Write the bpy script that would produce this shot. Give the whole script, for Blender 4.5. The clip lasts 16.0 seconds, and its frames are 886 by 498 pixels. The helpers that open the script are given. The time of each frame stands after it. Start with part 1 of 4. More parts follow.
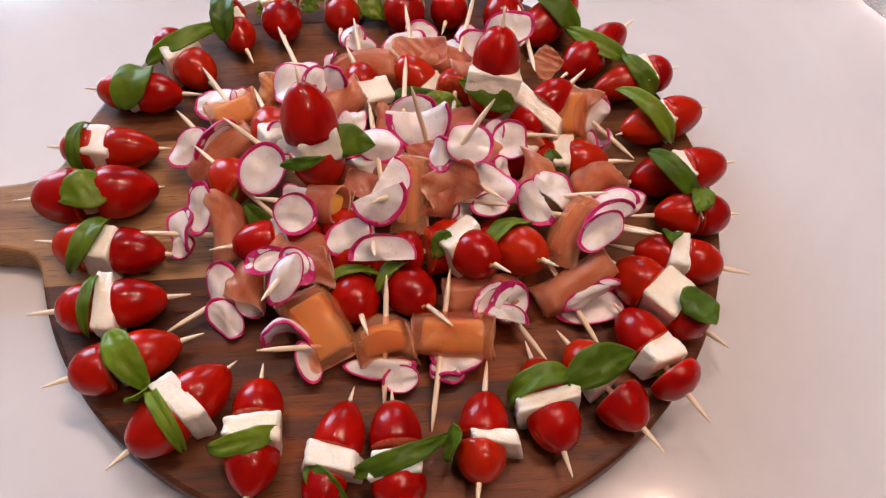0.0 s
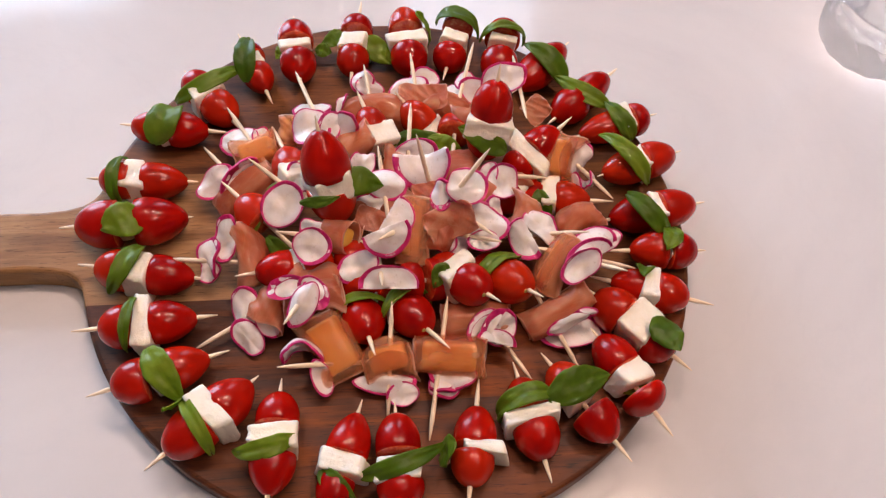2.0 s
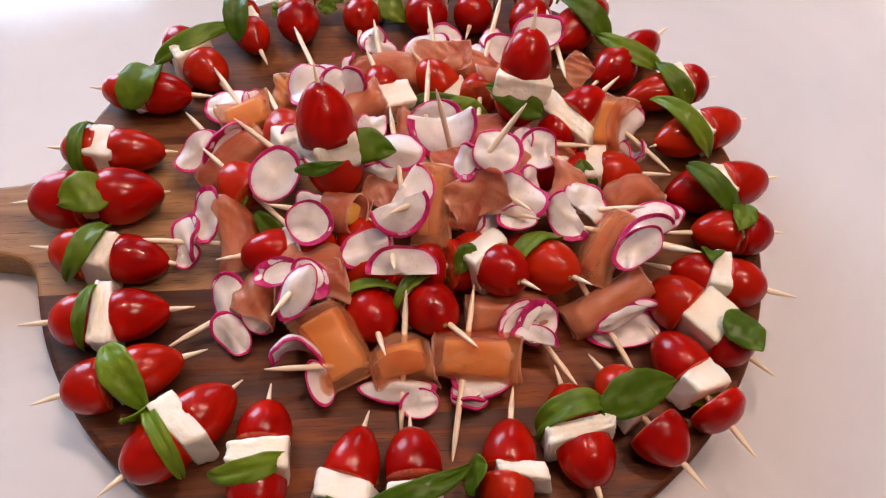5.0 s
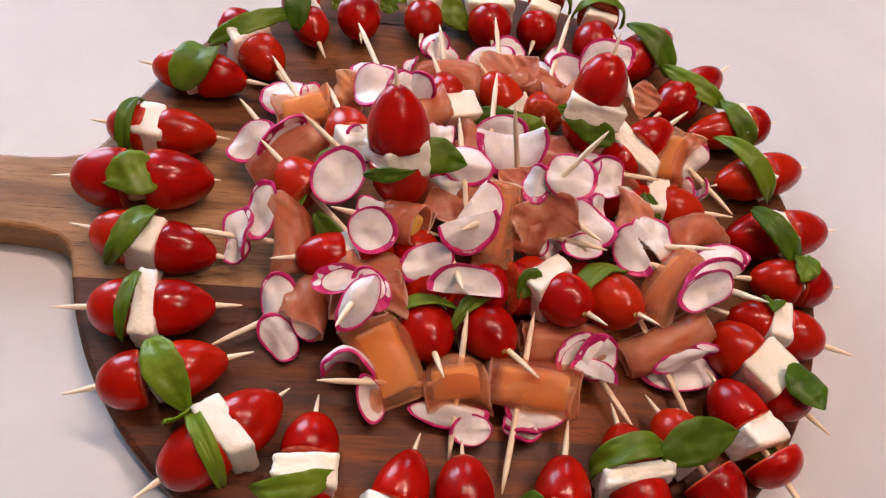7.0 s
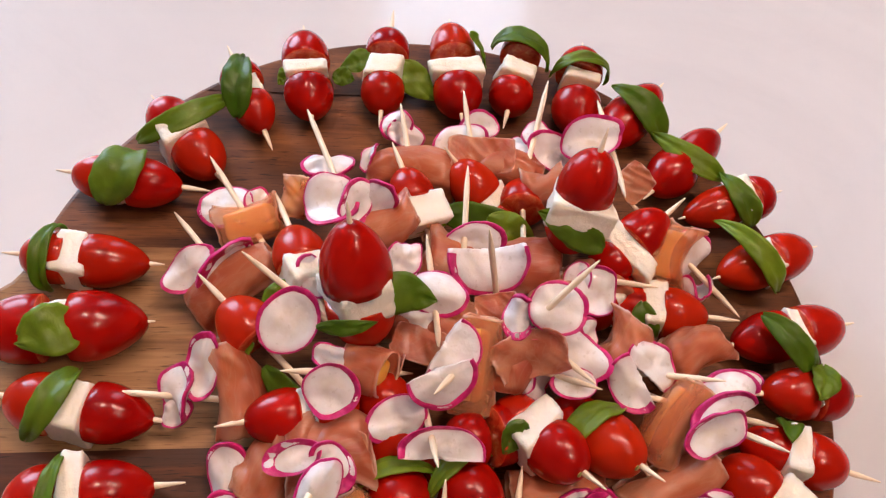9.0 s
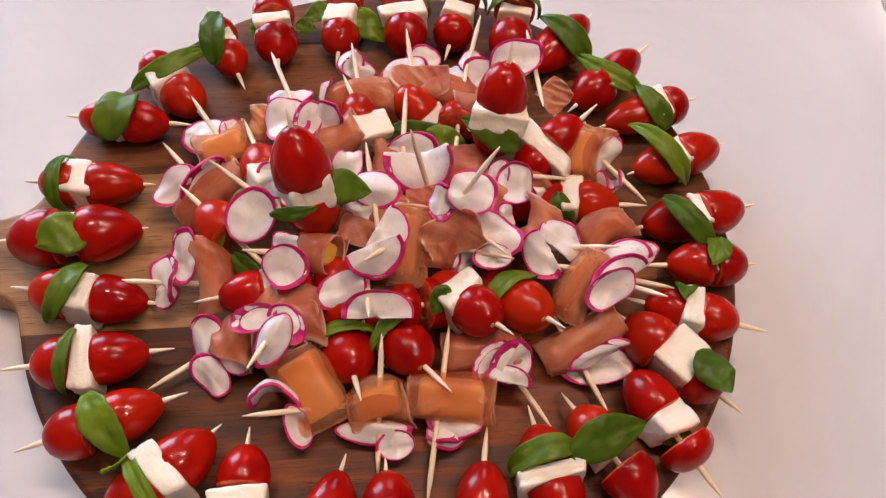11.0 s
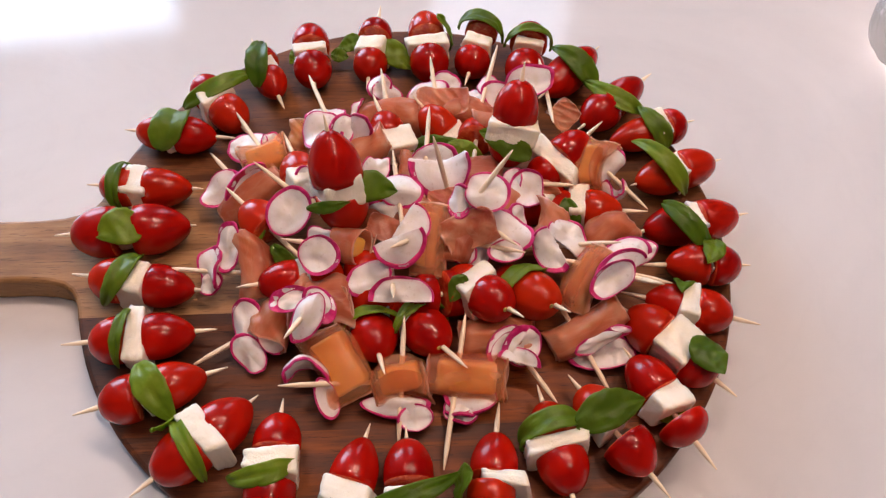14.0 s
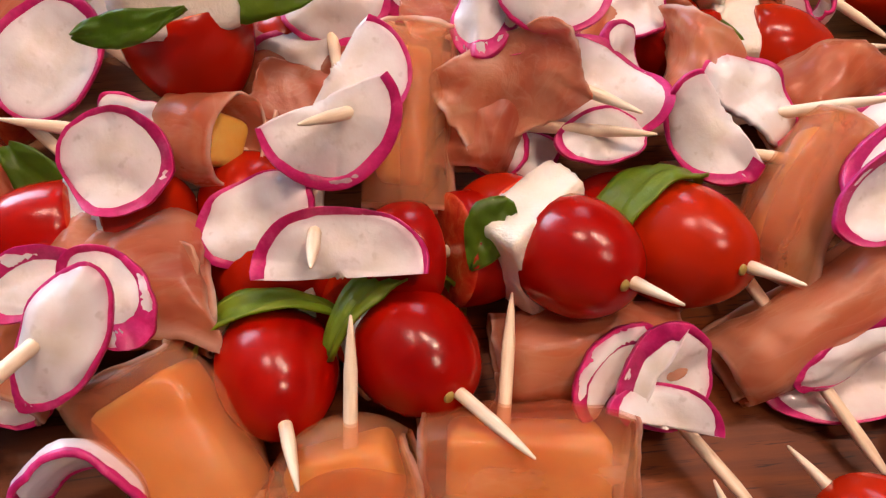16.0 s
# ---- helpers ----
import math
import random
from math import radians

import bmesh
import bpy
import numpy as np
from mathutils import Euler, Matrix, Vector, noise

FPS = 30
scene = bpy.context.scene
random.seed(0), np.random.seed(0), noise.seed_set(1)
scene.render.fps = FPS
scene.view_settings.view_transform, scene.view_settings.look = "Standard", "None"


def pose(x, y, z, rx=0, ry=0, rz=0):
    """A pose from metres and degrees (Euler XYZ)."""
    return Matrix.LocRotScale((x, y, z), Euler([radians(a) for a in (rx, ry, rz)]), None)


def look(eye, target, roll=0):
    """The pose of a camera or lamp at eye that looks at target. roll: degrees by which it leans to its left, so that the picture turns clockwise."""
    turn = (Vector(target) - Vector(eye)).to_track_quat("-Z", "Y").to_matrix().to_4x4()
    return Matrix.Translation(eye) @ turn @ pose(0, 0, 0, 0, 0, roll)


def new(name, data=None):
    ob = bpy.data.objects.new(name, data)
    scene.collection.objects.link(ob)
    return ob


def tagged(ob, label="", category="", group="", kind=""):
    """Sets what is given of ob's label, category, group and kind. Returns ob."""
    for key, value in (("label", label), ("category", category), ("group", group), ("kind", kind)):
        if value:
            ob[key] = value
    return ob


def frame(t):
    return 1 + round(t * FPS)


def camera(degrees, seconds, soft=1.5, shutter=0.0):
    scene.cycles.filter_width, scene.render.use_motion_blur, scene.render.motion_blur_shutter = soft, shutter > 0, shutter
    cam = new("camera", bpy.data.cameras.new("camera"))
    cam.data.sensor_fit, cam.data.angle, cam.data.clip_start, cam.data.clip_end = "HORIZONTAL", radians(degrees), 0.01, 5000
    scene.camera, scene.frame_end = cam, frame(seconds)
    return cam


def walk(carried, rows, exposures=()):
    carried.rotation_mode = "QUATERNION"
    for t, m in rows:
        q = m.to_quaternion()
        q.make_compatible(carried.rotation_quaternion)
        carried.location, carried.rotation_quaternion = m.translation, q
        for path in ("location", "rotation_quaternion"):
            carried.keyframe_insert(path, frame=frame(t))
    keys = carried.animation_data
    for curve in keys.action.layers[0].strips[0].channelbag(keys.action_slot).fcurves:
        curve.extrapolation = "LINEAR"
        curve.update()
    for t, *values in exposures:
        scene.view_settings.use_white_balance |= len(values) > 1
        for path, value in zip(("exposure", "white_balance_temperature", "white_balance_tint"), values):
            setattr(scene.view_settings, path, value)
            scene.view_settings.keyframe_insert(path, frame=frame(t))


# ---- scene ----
# camera: one lens, eye in metres over the counter top (z = 0), turns in degrees
cam = camera(60.1, 16.0, soft=1.3)
ROWS = [
    (0, 0.0266, -0.2091, 0.3024, 32.31, -2.06, 3.26),
    (0.5, 0.0268, -0.2095, 0.3161, 32.57, -2.56, 3.54),
    (1, 0.0234, -0.2101, 0.3260, 32.49, -3.06, 3.71),
    (1.5, 0.0240, -0.2168, 0.3380, 32.60, -3.17, 3.80),
    (2, 0.0224, -0.2212, 0.3433, 32.59, -3.13, 3.82),
    (2.5, 0.0228, -0.2240, 0.3434, 32.92, -2.73, 3.81),
    (3, 0.0225, -0.2191, 0.3388, 32.75, -2.17, 3.76),
    (3.2, 0.0222, -0.2138, 0.3357, 32.46, -2.02, 3.71),
    (5.3, 0.0178, -0.1990, 0.2752, 33.85, -2.59, 4.83),
    (5.5, 0.0157, -0.2052, 0.2723, 33.97, -3.24, 5.19),
    (6, 0.0052, -0.2127, 0.2734, 34.20, -4.53, 6.49),
    (6.5, -0.0072, -0.2047, 0.2736, 34.13, -6.28, 7.49),
    (7, -0.0164, -0.1924, 0.2739, 33.61, -7.66, 8.02),
    (7.5, -0.0242, -0.1758, 0.2729, 32.84, -8.49, 8.08),
    (8, -0.0294, -0.1522, 0.2724, 32.10, -8.47, 7.52),
    (8.5, -0.0300, -0.1316, 0.2762, 31.45, -7.93, 6.40),
    (9, -0.0196, -0.1185, 0.2759, 30.73, -7.05, 5.02),
    (9.5, -0.0017, -0.1175, 0.2803, 30.11, -5.81, 3.87),
    (10, 0.0113, -0.1306, 0.2856, 29.56, -4.51, 3.15),
    (10.2, 0.0162, -0.1381, 0.2879, 29.62, -3.92, 3.14),
    (12.3, 0.0288, -0.2242, 0.3342, 32.94, -1.68, 5.67),
    (12.5, 0.0295, -0.2293, 0.3388, 33.37, -1.73, 5.78),
    (13, 0.0344, -0.2391, 0.3489, 34.03, -1.91, 5.93),
    (13.5, 0.0332, -0.2322, 0.3425, 34.65, -1.79, 5.79),
    (14, 0.0287, -0.2130, 0.3144, 34.95, -1.47, 5.43),
    (14.5, 0.0200, -0.1875, 0.2696, 34.66, -1.25, 4.74),
    (15, 0.0191, -0.1523, 0.2195, 33.55, -1.52, 3.63),
    (15.5, 0.0200, -0.1293, 0.1778, 33.00, -2.24, 2.71),
    (16, 0.0188, -0.1088, 0.1441, 31.85, -1.29, 2.47),
]
walk(cam, [(t, pose(x, y, z, rx, ry, rz)) for t, x, y, z, rx, ry, rz in ROWS], [(0, 0, 6500, 10), (3, 0, 6500, 10), (5.5, 0.06, 6500, 10), (8.5, 0.1, 6500, 10), (10, 0.08, 6500, 10), (12.3, -0.06, 6500, 10), (13.5, -0.06, 6500, 10), (14.4, 0.04, 6500, 10), (15, 0.17, 6850, 12), (16, 0.3, 6650, 11)])


# ---- world and light ----
def world_sky():
    w = bpy.data.worlds.new("sky")
    scene.world = w
    w.use_nodes = True
    nt = w.node_tree
    sky = nt.nodes.new("ShaderNodeTexSky")
    sky.sky_type, sky.sun_disc = "NISHITA", False
    sky.sun_elevation, sky.sun_rotation = radians(35), radians(200)
    bg = nt.nodes["Background"]
    bg.inputs[1].default_value = 0.12
    nt.links.new(sky.outputs[0], bg.inputs[0])


world_sky()


def area_lamp(name, at, aim, size, size_y, watts, colour):
    data = bpy.data.lights.new(name, "AREA")
    data.shape, data.size, data.size_y, data.energy, data.color = "RECTANGLE", size, size_y, watts, colour
    ob = new(name, data)
    ob.matrix_basis = look(at, aim)
    return ob


# daylight in the openings of the windows; the warm lamps are in the ceiling further down
area_lamp("window_light_west", (-2.1, 2.12, 1.04), (-1.5, 0, 0.5), 1.72, 1.4, 112, (0.62, 0.77, 1.0))
area_lamp("window_light_north", (0.06, 2.1, 1.0), (0.05, 0, 0.1), 0.46, 1.3, 9, (0.62, 0.77, 1.0))


# ---- materials ----
class Mat:
    """A principled material with short ways to add nodes."""

    def __init__(self, name, colour=(0.8, 0.8, 0.8), rough=0.5, **more):
        self.m = bpy.data.materials.new(name)
        self.m.use_nodes = True
        self.nt = self.m.node_tree
        self.b = self.nt.nodes["Principled BSDF"]
        self.set(Base_Color=(*colour, 1), Roughness=rough, **more)
        self.coord = None

    def set(self, **kw):
        for k, v in kw.items():
            self.b.inputs[k.replace("_", " ")].default_value = v
        return self

    def node(self, kind, ins=(), **props):
        n = self.nt.nodes.new("ShaderNode" + kind)
        if "operation" in props:
            n.operation = props["operation"]
        if "blend_type" in props:
            n.blend_type = props["blend_type"]
        if "attribute_name" in props:
            n.attribute_name = props["attribute_name"]
        for k, v in dict(ins).items():
            if isinstance(v, bpy.types.NodeSocket):
                self.nt.links.new(v, n.inputs[k])
            else:
                n.inputs[k].default_value = v
        return n

    def where(self, scale=(1, 1, 1)):
        c = self.node("TexCoord")
        m = self.node("Mapping", {"Vector": c.outputs["Object"], "Scale": scale})
        info = self.node("ObjectInfo")
        add = self.node("VectorMath", {0: m.outputs[0]}, operation="ADD")
        mul = self.node("VectorMath", {0: info.outputs["Random"], 1: (7.3, 3.1, 5.7)}, operation="MULTIPLY")
        self.nt.links.new(mul.outputs[0], add.inputs[1])
        return add.outputs[0]

    def noise(self, vec, scale, detail=3.0, rough=0.55, distort=0.0):
        return self.node("TexNoise", {"Vector": vec, "Scale": scale, "Detail": detail, "Roughness": rough, "Distortion": distort}).outputs["Fac"]

    def ramp(self, fac, *stops):
        n = self.node("ValToRGB", {"Fac": fac})
        e = n.color_ramp.elements
        while len(e) < len(stops):
            e.new(0.5)
        for el, (p, c) in zip(e, stops):
            el.position, el.color = p, (*c, 1) if len(c) == 3 else c
        return n.outputs["Color"]

    def mix(self, fac, a, b, how="MIX"):
        n = self.node("MixRGB", {"Fac": fac, "Color1": a, "Color2": b}, blend_type=how)
        return n.outputs["Color"]

    def link(self, out, socket):
        self.nt.links.new(out, self.b.inputs[socket])
        return self

    def bump(self, height, strength=0.3, dist=0.001):
        n = self.node("Bump", {"Height": height, "Strength": strength, "Distance": dist})
        return self.link(n.outputs[0], "Normal")


def make_tomato_skin():
    k = Mat("tomato_skin", rough=0.2, Specular_IOR_Level=0.3, Subsurface_Weight=0.08, Subsurface_Radius=(0.004, 0.0008, 0.0004), Subsurface_Scale=1.0)
    v = k.where()
    big = k.noise(v, 60, 2)
    fine = k.noise(v, 900, 2)
    info = k.node("ObjectInfo").outputs["Random"]
    base = k.ramp(big, (0.3, (0.25, 0.001, 0.0008)), (0.7, (0.45, 0.006, 0.0012)))
    warm = k.mix(k.ramp(info, (0.35, (0, 0, 0)), (1.0, (1, 1, 1))), base, (0.56, 0.035, 0.004, 1))
    k.link(k.mix(0.5, base, warm), "Base Color")
    k.link(k.ramp(k.noise(v, 200, 3), (0.35, (0.17,) * 3), (0.75, (0.27,) * 3)), "Roughness")
    return k.bump(fine, 0.02, 0.0004).m


def make_tomato_flesh():
    k = Mat("tomato_flesh", rough=0.22, Coat_Weight=0.4)
    v = k.where()
    n = k.noise(v, 260, 4, 0.6, 0.6)
    k.link(k.ramp(n, (0.3, (0.48, 0.02, 0.008)), (0.55, (0.62, 0.07, 0.02)), (0.75, (0.7, 0.2, 0.07))), "Base Color")
    k.set(Subsurface_Weight=0.2, Subsurface_Radius=(0.004, 0.0012, 0.0006), Subsurface_Scale=1.0)
    return k.bump(n, 0.5, 0.001).m


def make_mozzarella():
    k = Mat("mozzarella", rough=0.42, Specular_IOR_Level=0.5, Coat_Weight=0.15, Coat_Roughness=0.2)
    v = k.where()
    n = k.noise(v, 140, 4)
    info = k.node("ObjectInfo").outputs["Random"]
    white = k.ramp(n, (0.3, (0.9, 0.81, 0.62)), (0.7, (0.95, 0.9, 0.78)))
    k.link(k.mix(info, white, k.mix(0.5, white, (0.9, 0.86, 0.76, 1))), "Base Color")
    k.set(Subsurface_Weight=0.3, Subsurface_Radius=(0.005, 0.004, 0.003), Subsurface_Scale=1.0)
    rough = k.noise(v, 420, 5, 0.65)
    return k.bump(rough, 0.45, 0.0012).m


def make_basil():
    k = Mat("basil", rough=0.4, Specular_IOR_Level=0.3)
    v = k.where()
    n = k.noise(v, 130, 3)
    info = k.node("ObjectInfo").outputs["Random"]
    dark = k.ramp(n, (0.3, (0.034, 0.085, 0.005)), (0.7, (0.085, 0.165, 0.01)))
    light = k.ramp(n, (0.3, (0.15, 0.245, 0.013)), (0.7, (0.27, 0.38, 0.028)))
    k.link(k.mix(info, dark, light), "Base Color")
    k.set(Subsurface_Weight=0.12, Subsurface_Radius=(0.001, 0.003, 0.0005), Subsurface_Scale=1.0, Coat_Weight=0.05)
    k.bump(k.noise(v, 190, 4, 0.6, 0.8), 0.3, 0.0014)
    # thin leaf: some of the light comes through
    tr = k.node("BsdfTranslucent", {"Color": (0.42, 0.5, 0.03, 1)})
    mx = k.node("MixShader", {0: 0.3, 1: k.b.outputs[0], 2: tr.outputs[0]})
    k.nt.links.new(mx.outputs[0], k.nt.nodes["Material Output"].inputs[0])
    return k.m


def make_radish():
    k = Mat("radish_flesh", rough=0.4, Specular_IOR_Level=0.5, Coat_Weight=0.2, Coat_Roughness=0.1)
    v = k.where()
    n = k.noise(v, 110, 4, 0.6, 0.5)
    spots = k.noise(v, 420, 2)
    base = k.ramp(n, (0.28, (0.92, 0.81, 0.8)), (0.5, (0.96, 0.91, 0.89)), (0.75, (0.98, 0.95, 0.94)))
    grey = k.ramp(spots, (0.62, (1, 1, 1)), (0.72, (0.76, 0.72, 0.68)))
    pink = k.node("Attribute", attribute_name="blush").outputs["Fac"]
    pale = k.mix(0.75, base, grey, "MULTIPLY")
    inner = k.node("Math", {0: pink, 1: -1.0}, operation="MULTIPLY").outputs[0]
    patch = k.ramp(k.noise(v, 190, 3), (0.35, (0, 0, 0)), (0.62, (0.85,) * 3))
    core = k.mix(1.0, k.ramp(inner, (0.0, (0, 0, 0)), (0.6, (1, 1, 1))), patch, "MULTIPLY")
    pale = k.mix(core, pale, (0.86, 0.78, 0.66, 1))
    k.link(k.mix(k.ramp(pink, (0.0, (0, 0, 0)), (1.0, (0.7,) * 3)), pale, (0.88, 0.36, 0.5, 1)), "Base Color")
    k.set(Subsurface_Weight=0.3, Subsurface_Radius=(0.005, 0.0038, 0.0038), Subsurface_Scale=1.0)
    k.bump(k.noise(v, 300, 4), 0.25, 0.0008)
    tr = k.node("BsdfTranslucent", {"Color": (0.95, 0.84, 0.83, 1)})
    mx = k.node("MixShader", {0: 0.12, 1: k.b.outputs[0], 2: tr.outputs[0]})
    k.nt.links.new(mx.outputs[0], k.nt.nodes["Material Output"].inputs[0])
    return k.m


def make_rind():
    k = Mat("radish_rind", rough=0.42, Specular_IOR_Level=0.4)
    v = k.where()
    n = k.noise(v, 300, 4, 0.65)
    k.link(k.ramp(n, (0.28, (0.4, 0.004, 0.09)), (0.55, (0.6, 0.018, 0.17)), (0.72, (0.72, 0.08, 0.27)), (0.85, (0.82, 0.32, 0.46))), "Base Color")
    k.set(Subsurface_Weight=0.15, Subsurface_Radius=(0.003, 0.0005, 0.001), Subsurface_Scale=1.0)
    return k.bump(n, 0.2, 0.0006).m


def make_ham(name, low, mid, high, clear):
    k = Mat(name, rough=0.36, Specular_IOR_Level=0.45, Coat_Weight=0.25, Coat_Roughness=0.18)
    v = k.where((0.35, 1, 1))
    n = k.noise(v, 34, 4, 0.55, 1.2)
    streak = k.noise(v, 120, 3, 0.5, 1.6)
    lean = k.ramp(n, (0.32, low), (0.5, mid), (0.68, high))
    vein = k.noise(k.where((0.16, 1, 1)), 90, 2, 0.5, 2.2)
    fine = k.mix(1.0, k.ramp(streak, (0.58, (0, 0, 0)), (0.66, (0.3,) * 3), (0.74, (0.05,) * 3)), k.ramp(vein, (0.455, (0, 0, 0)), (0.49, (0.2,) * 3), (0.525, (0, 0, 0))), "LIGHTEN")
    rim = k.node("Attribute", attribute_name="fat").outputs["Fac"]
    col = k.mix(fine, lean, (0.86, 0.6, 0.42, 1))
    k.link(k.mix(k.ramp(rim, (0.2, (0, 0, 0)), (0.8, (0.8, 0.8, 0.8))), col, (0.86, 0.64, 0.52, 1)), "Base Color")
    k.set(Subsurface_Weight=0.25, Subsurface_Radius=(0.004, 0.0018, 0.001), Subsurface_Scale=1.0)
    k.link(k.ramp(k.noise(v, 240, 3), (0.35, (0.22,) * 3), (0.7, (0.5,) * 3)), "Roughness")
    k.bump(k.mix(0.5, k.noise(v, 420, 4), k.noise(k.where((0.25, 1, 1)), 230, 4, 0.6, 1.5)), 0.45, 0.0012)
    tr = k.node("BsdfTranslucent", {"Color": (0.8, 0.36, 0.22, 1)})
    mx = k.node("MixShader", {0: 0.28, 1: k.b.outputs[0], 2: tr.outputs[0]})
    see = k.node("BsdfTransparent", {"Color": (1.0, 0.9, 0.83, 1)})
    thin = k.ramp(k.noise(v, 45, 3), (0.3, (clear - 0.11,) * 3), (0.7, (clear + 0.11,) * 3))
    edge = k.ramp(rim, (0.15, (1, 1, 1)), (0.6, (0.25, 0.25, 0.25)))
    mx2 = k.node("MixShader", {0: k.mix(1.0, thin, edge, "MULTIPLY"), 1: mx.outputs[0], 2: see.outputs[0]})
    k.nt.links.new(mx2.outputs[0], k.nt.nodes["Material Output"].inputs[0])
    return k.m


def make_melon():
    k = Mat("melon", rough=0.32, Coat_Weight=0.3, Coat_Roughness=0.15)
    v = k.where()
    n = k.noise(v, 160, 4)
    k.link(k.ramp(n, (0.3, (0.92, 0.49, 0.07)), (0.7, (0.97, 0.66, 0.17))), "Base Color")
    k.set(Subsurface_Weight=0.35, Subsurface_Radius=(0.006, 0.003, 0.001), Subsurface_Scale=1.0)
    return k.bump(k.noise(v, 420, 3), 0.3, 0.0008).m


def make_pick():
    k = Mat("pick_wood", rough=0.55)
    v = k.where((0.08, 1, 1))
    n = k.noise(v, 1400, 3)
    k.link(k.ramp(n, (0.3, (0.84, 0.66, 0.44)), (0.7, (0.94, 0.82, 0.62))), "Base Color")
    return k.bump(n, 0.25, 0.0003).m


def make_board(name, dark, mid, light, x_tint=None):
    """Oiled acacia: long grain along x, pores and darker bands; the last argument gives the stretch of x over which a
    plank changes its tone, and the tint.
    """
    k = Mat(name, rough=0.45, Specular_IOR_Level=0.28)
    c = k.node("TexCoord")
    info = k.node("ObjectInfo")
    off = k.node("VectorMath", {0: info.outputs["Random"], 1: (0.9, 0.37, 0.61)}, operation="MULTIPLY")
    add = k.node("VectorMath", {0: c.outputs["Object"], 1: off.outputs[0]}, operation="ADD")
    m = k.node("Mapping", {"Vector": add.outputs[0], "Scale": (0.11, 1, 1)})
    bands = k.noise(m.outputs[0], 55, 4, 0.6, 0.9)
    m2 = k.node("Mapping", {"Vector": add.outputs[0], "Scale": (0.035, 1, 1)})
    fibre = k.noise(m2.outputs[0], 900, 3, 0.7)
    wide = k.noise(add.outputs[0], 14, 3, 0.5, 0.5)
    col = k.ramp(bands, (0.3, dark), (0.52, mid), (0.76, light))
    col = k.mix(k.ramp(fibre, (0.35, (0.25,) * 3), (0.55, (0, 0, 0))), col, (*[0.45 * x for x in dark], 1))
    col = k.mix(k.ramp(wide, (0.42, (0, 0, 0)), (0.72, (0.6,) * 3)), col, (*light, 1))
    m3 = k.node("Mapping", {"Vector": add.outputs[0], "Rotation": (0, 0, 0.03), "Scale": (0.07, 1, 1)})
    pores = k.noise(m3.outputs[0], 1500, 2, 0.6)
    grain = k.noise(m3.outputs[0], 260, 4, 0.65, 0.6)
    col = k.mix(k.ramp(grain, (0.42, (0.36,) * 3), (0.6, (0, 0, 0))), col, (*[0.55 * x for x in mid], 1))
    col = k.mix(k.ramp(pores, (0.6, (0, 0, 0)), (0.68, (0.75,) * 3)), col, (*[0.5 * x for x in dark], 1))
    if x_tint:
        x0, x1, tint = x_tint
        x = k.node("SeparateXYZ", {0: c.outputs["Object"]}).outputs[0]
        far = k.node("MapRange", {"Value": x, "From Min": x0, "From Max": x1}).outputs[0]
        edge = k.node("Math", {0: far, 1: bands}, operation="ADD").outputs[0]
        col = k.mix(1.0, col, k.ramp(edge, (0.5, (1, 1, 1)), (1.0, tint)), "MULTIPLY")
    k.link(col, "Base Color")
    k.link(k.ramp(bands, (0.3, (0.42,) * 3), (0.7, (0.58,) * 3)), "Roughness")
    return k.bump(fibre, 0.18, 0.0006).m


def make_stone():
    """Polished white quartz with faint grey clouds and veins."""
    k = Mat("white_quartz", rough=0.1, Specular_IOR_Level=0.5)
    c = k.node("TexCoord").outputs["Object"]
    cloud = k.noise(c, 3.2, 5, 0.6, 1.2)
    vein = k.noise(c, 5.0, 6, 0.62, 2.4)
    base = k.ramp(cloud, (0.35, (0.62, 0.615, 0.625)), (0.68, (0.71, 0.705, 0.71)))
    line = k.ramp(vein, (0.475, (0, 0, 0)), (0.5, (1, 1, 1)), (0.525, (0, 0, 0)))
    line = k.mix(0.06, (0, 0, 0, 1), line)
    k.link(k.mix(line, base, (0.5, 0.5, 0.53, 1)), "Base Color")
    k.link(k.ramp(k.noise(c, 40, 4), (0.3, (0.07,) * 3), (0.7, (0.13,) * 3)), "Roughness")
    return k.m


def make_paint(name, colour):
    k = Mat(name, colour, 0.7)
    c = k.node("TexCoord").outputs["Object"]
    n = k.noise(c, 5, 4)
    k.link(k.ramp(n, (0.3, tuple(0.94 * x for x in colour)), (0.7, colour)), "Base Color")
    return k.bump(k.noise(c, 160, 3), 0.08, 0.002).m


def make_glass():
    """Clear glass: most light goes straight on, some is bent and mirrored by the cuts."""
    k = Mat("cut_glass", (0.97, 0.99, 0.99), 0.02, Transmission_Weight=1.0, IOR=1.46)
    see = k.node("BsdfTransparent", {"Color": (0.94, 0.96, 0.98, 1)})
    mx = k.node("MixShader", {0: 0.42, 1: k.b.outputs[0], 2: see.outputs[0]})
    k.nt.links.new(mx.outputs[0], k.nt.nodes["Material Output"].inputs[0])
    return k.m


def make_glow(name, colour, strength):
    return Mat(name, colour, 0.5, Emission_Color=(*colour, 1), Emission_Strength=strength).m


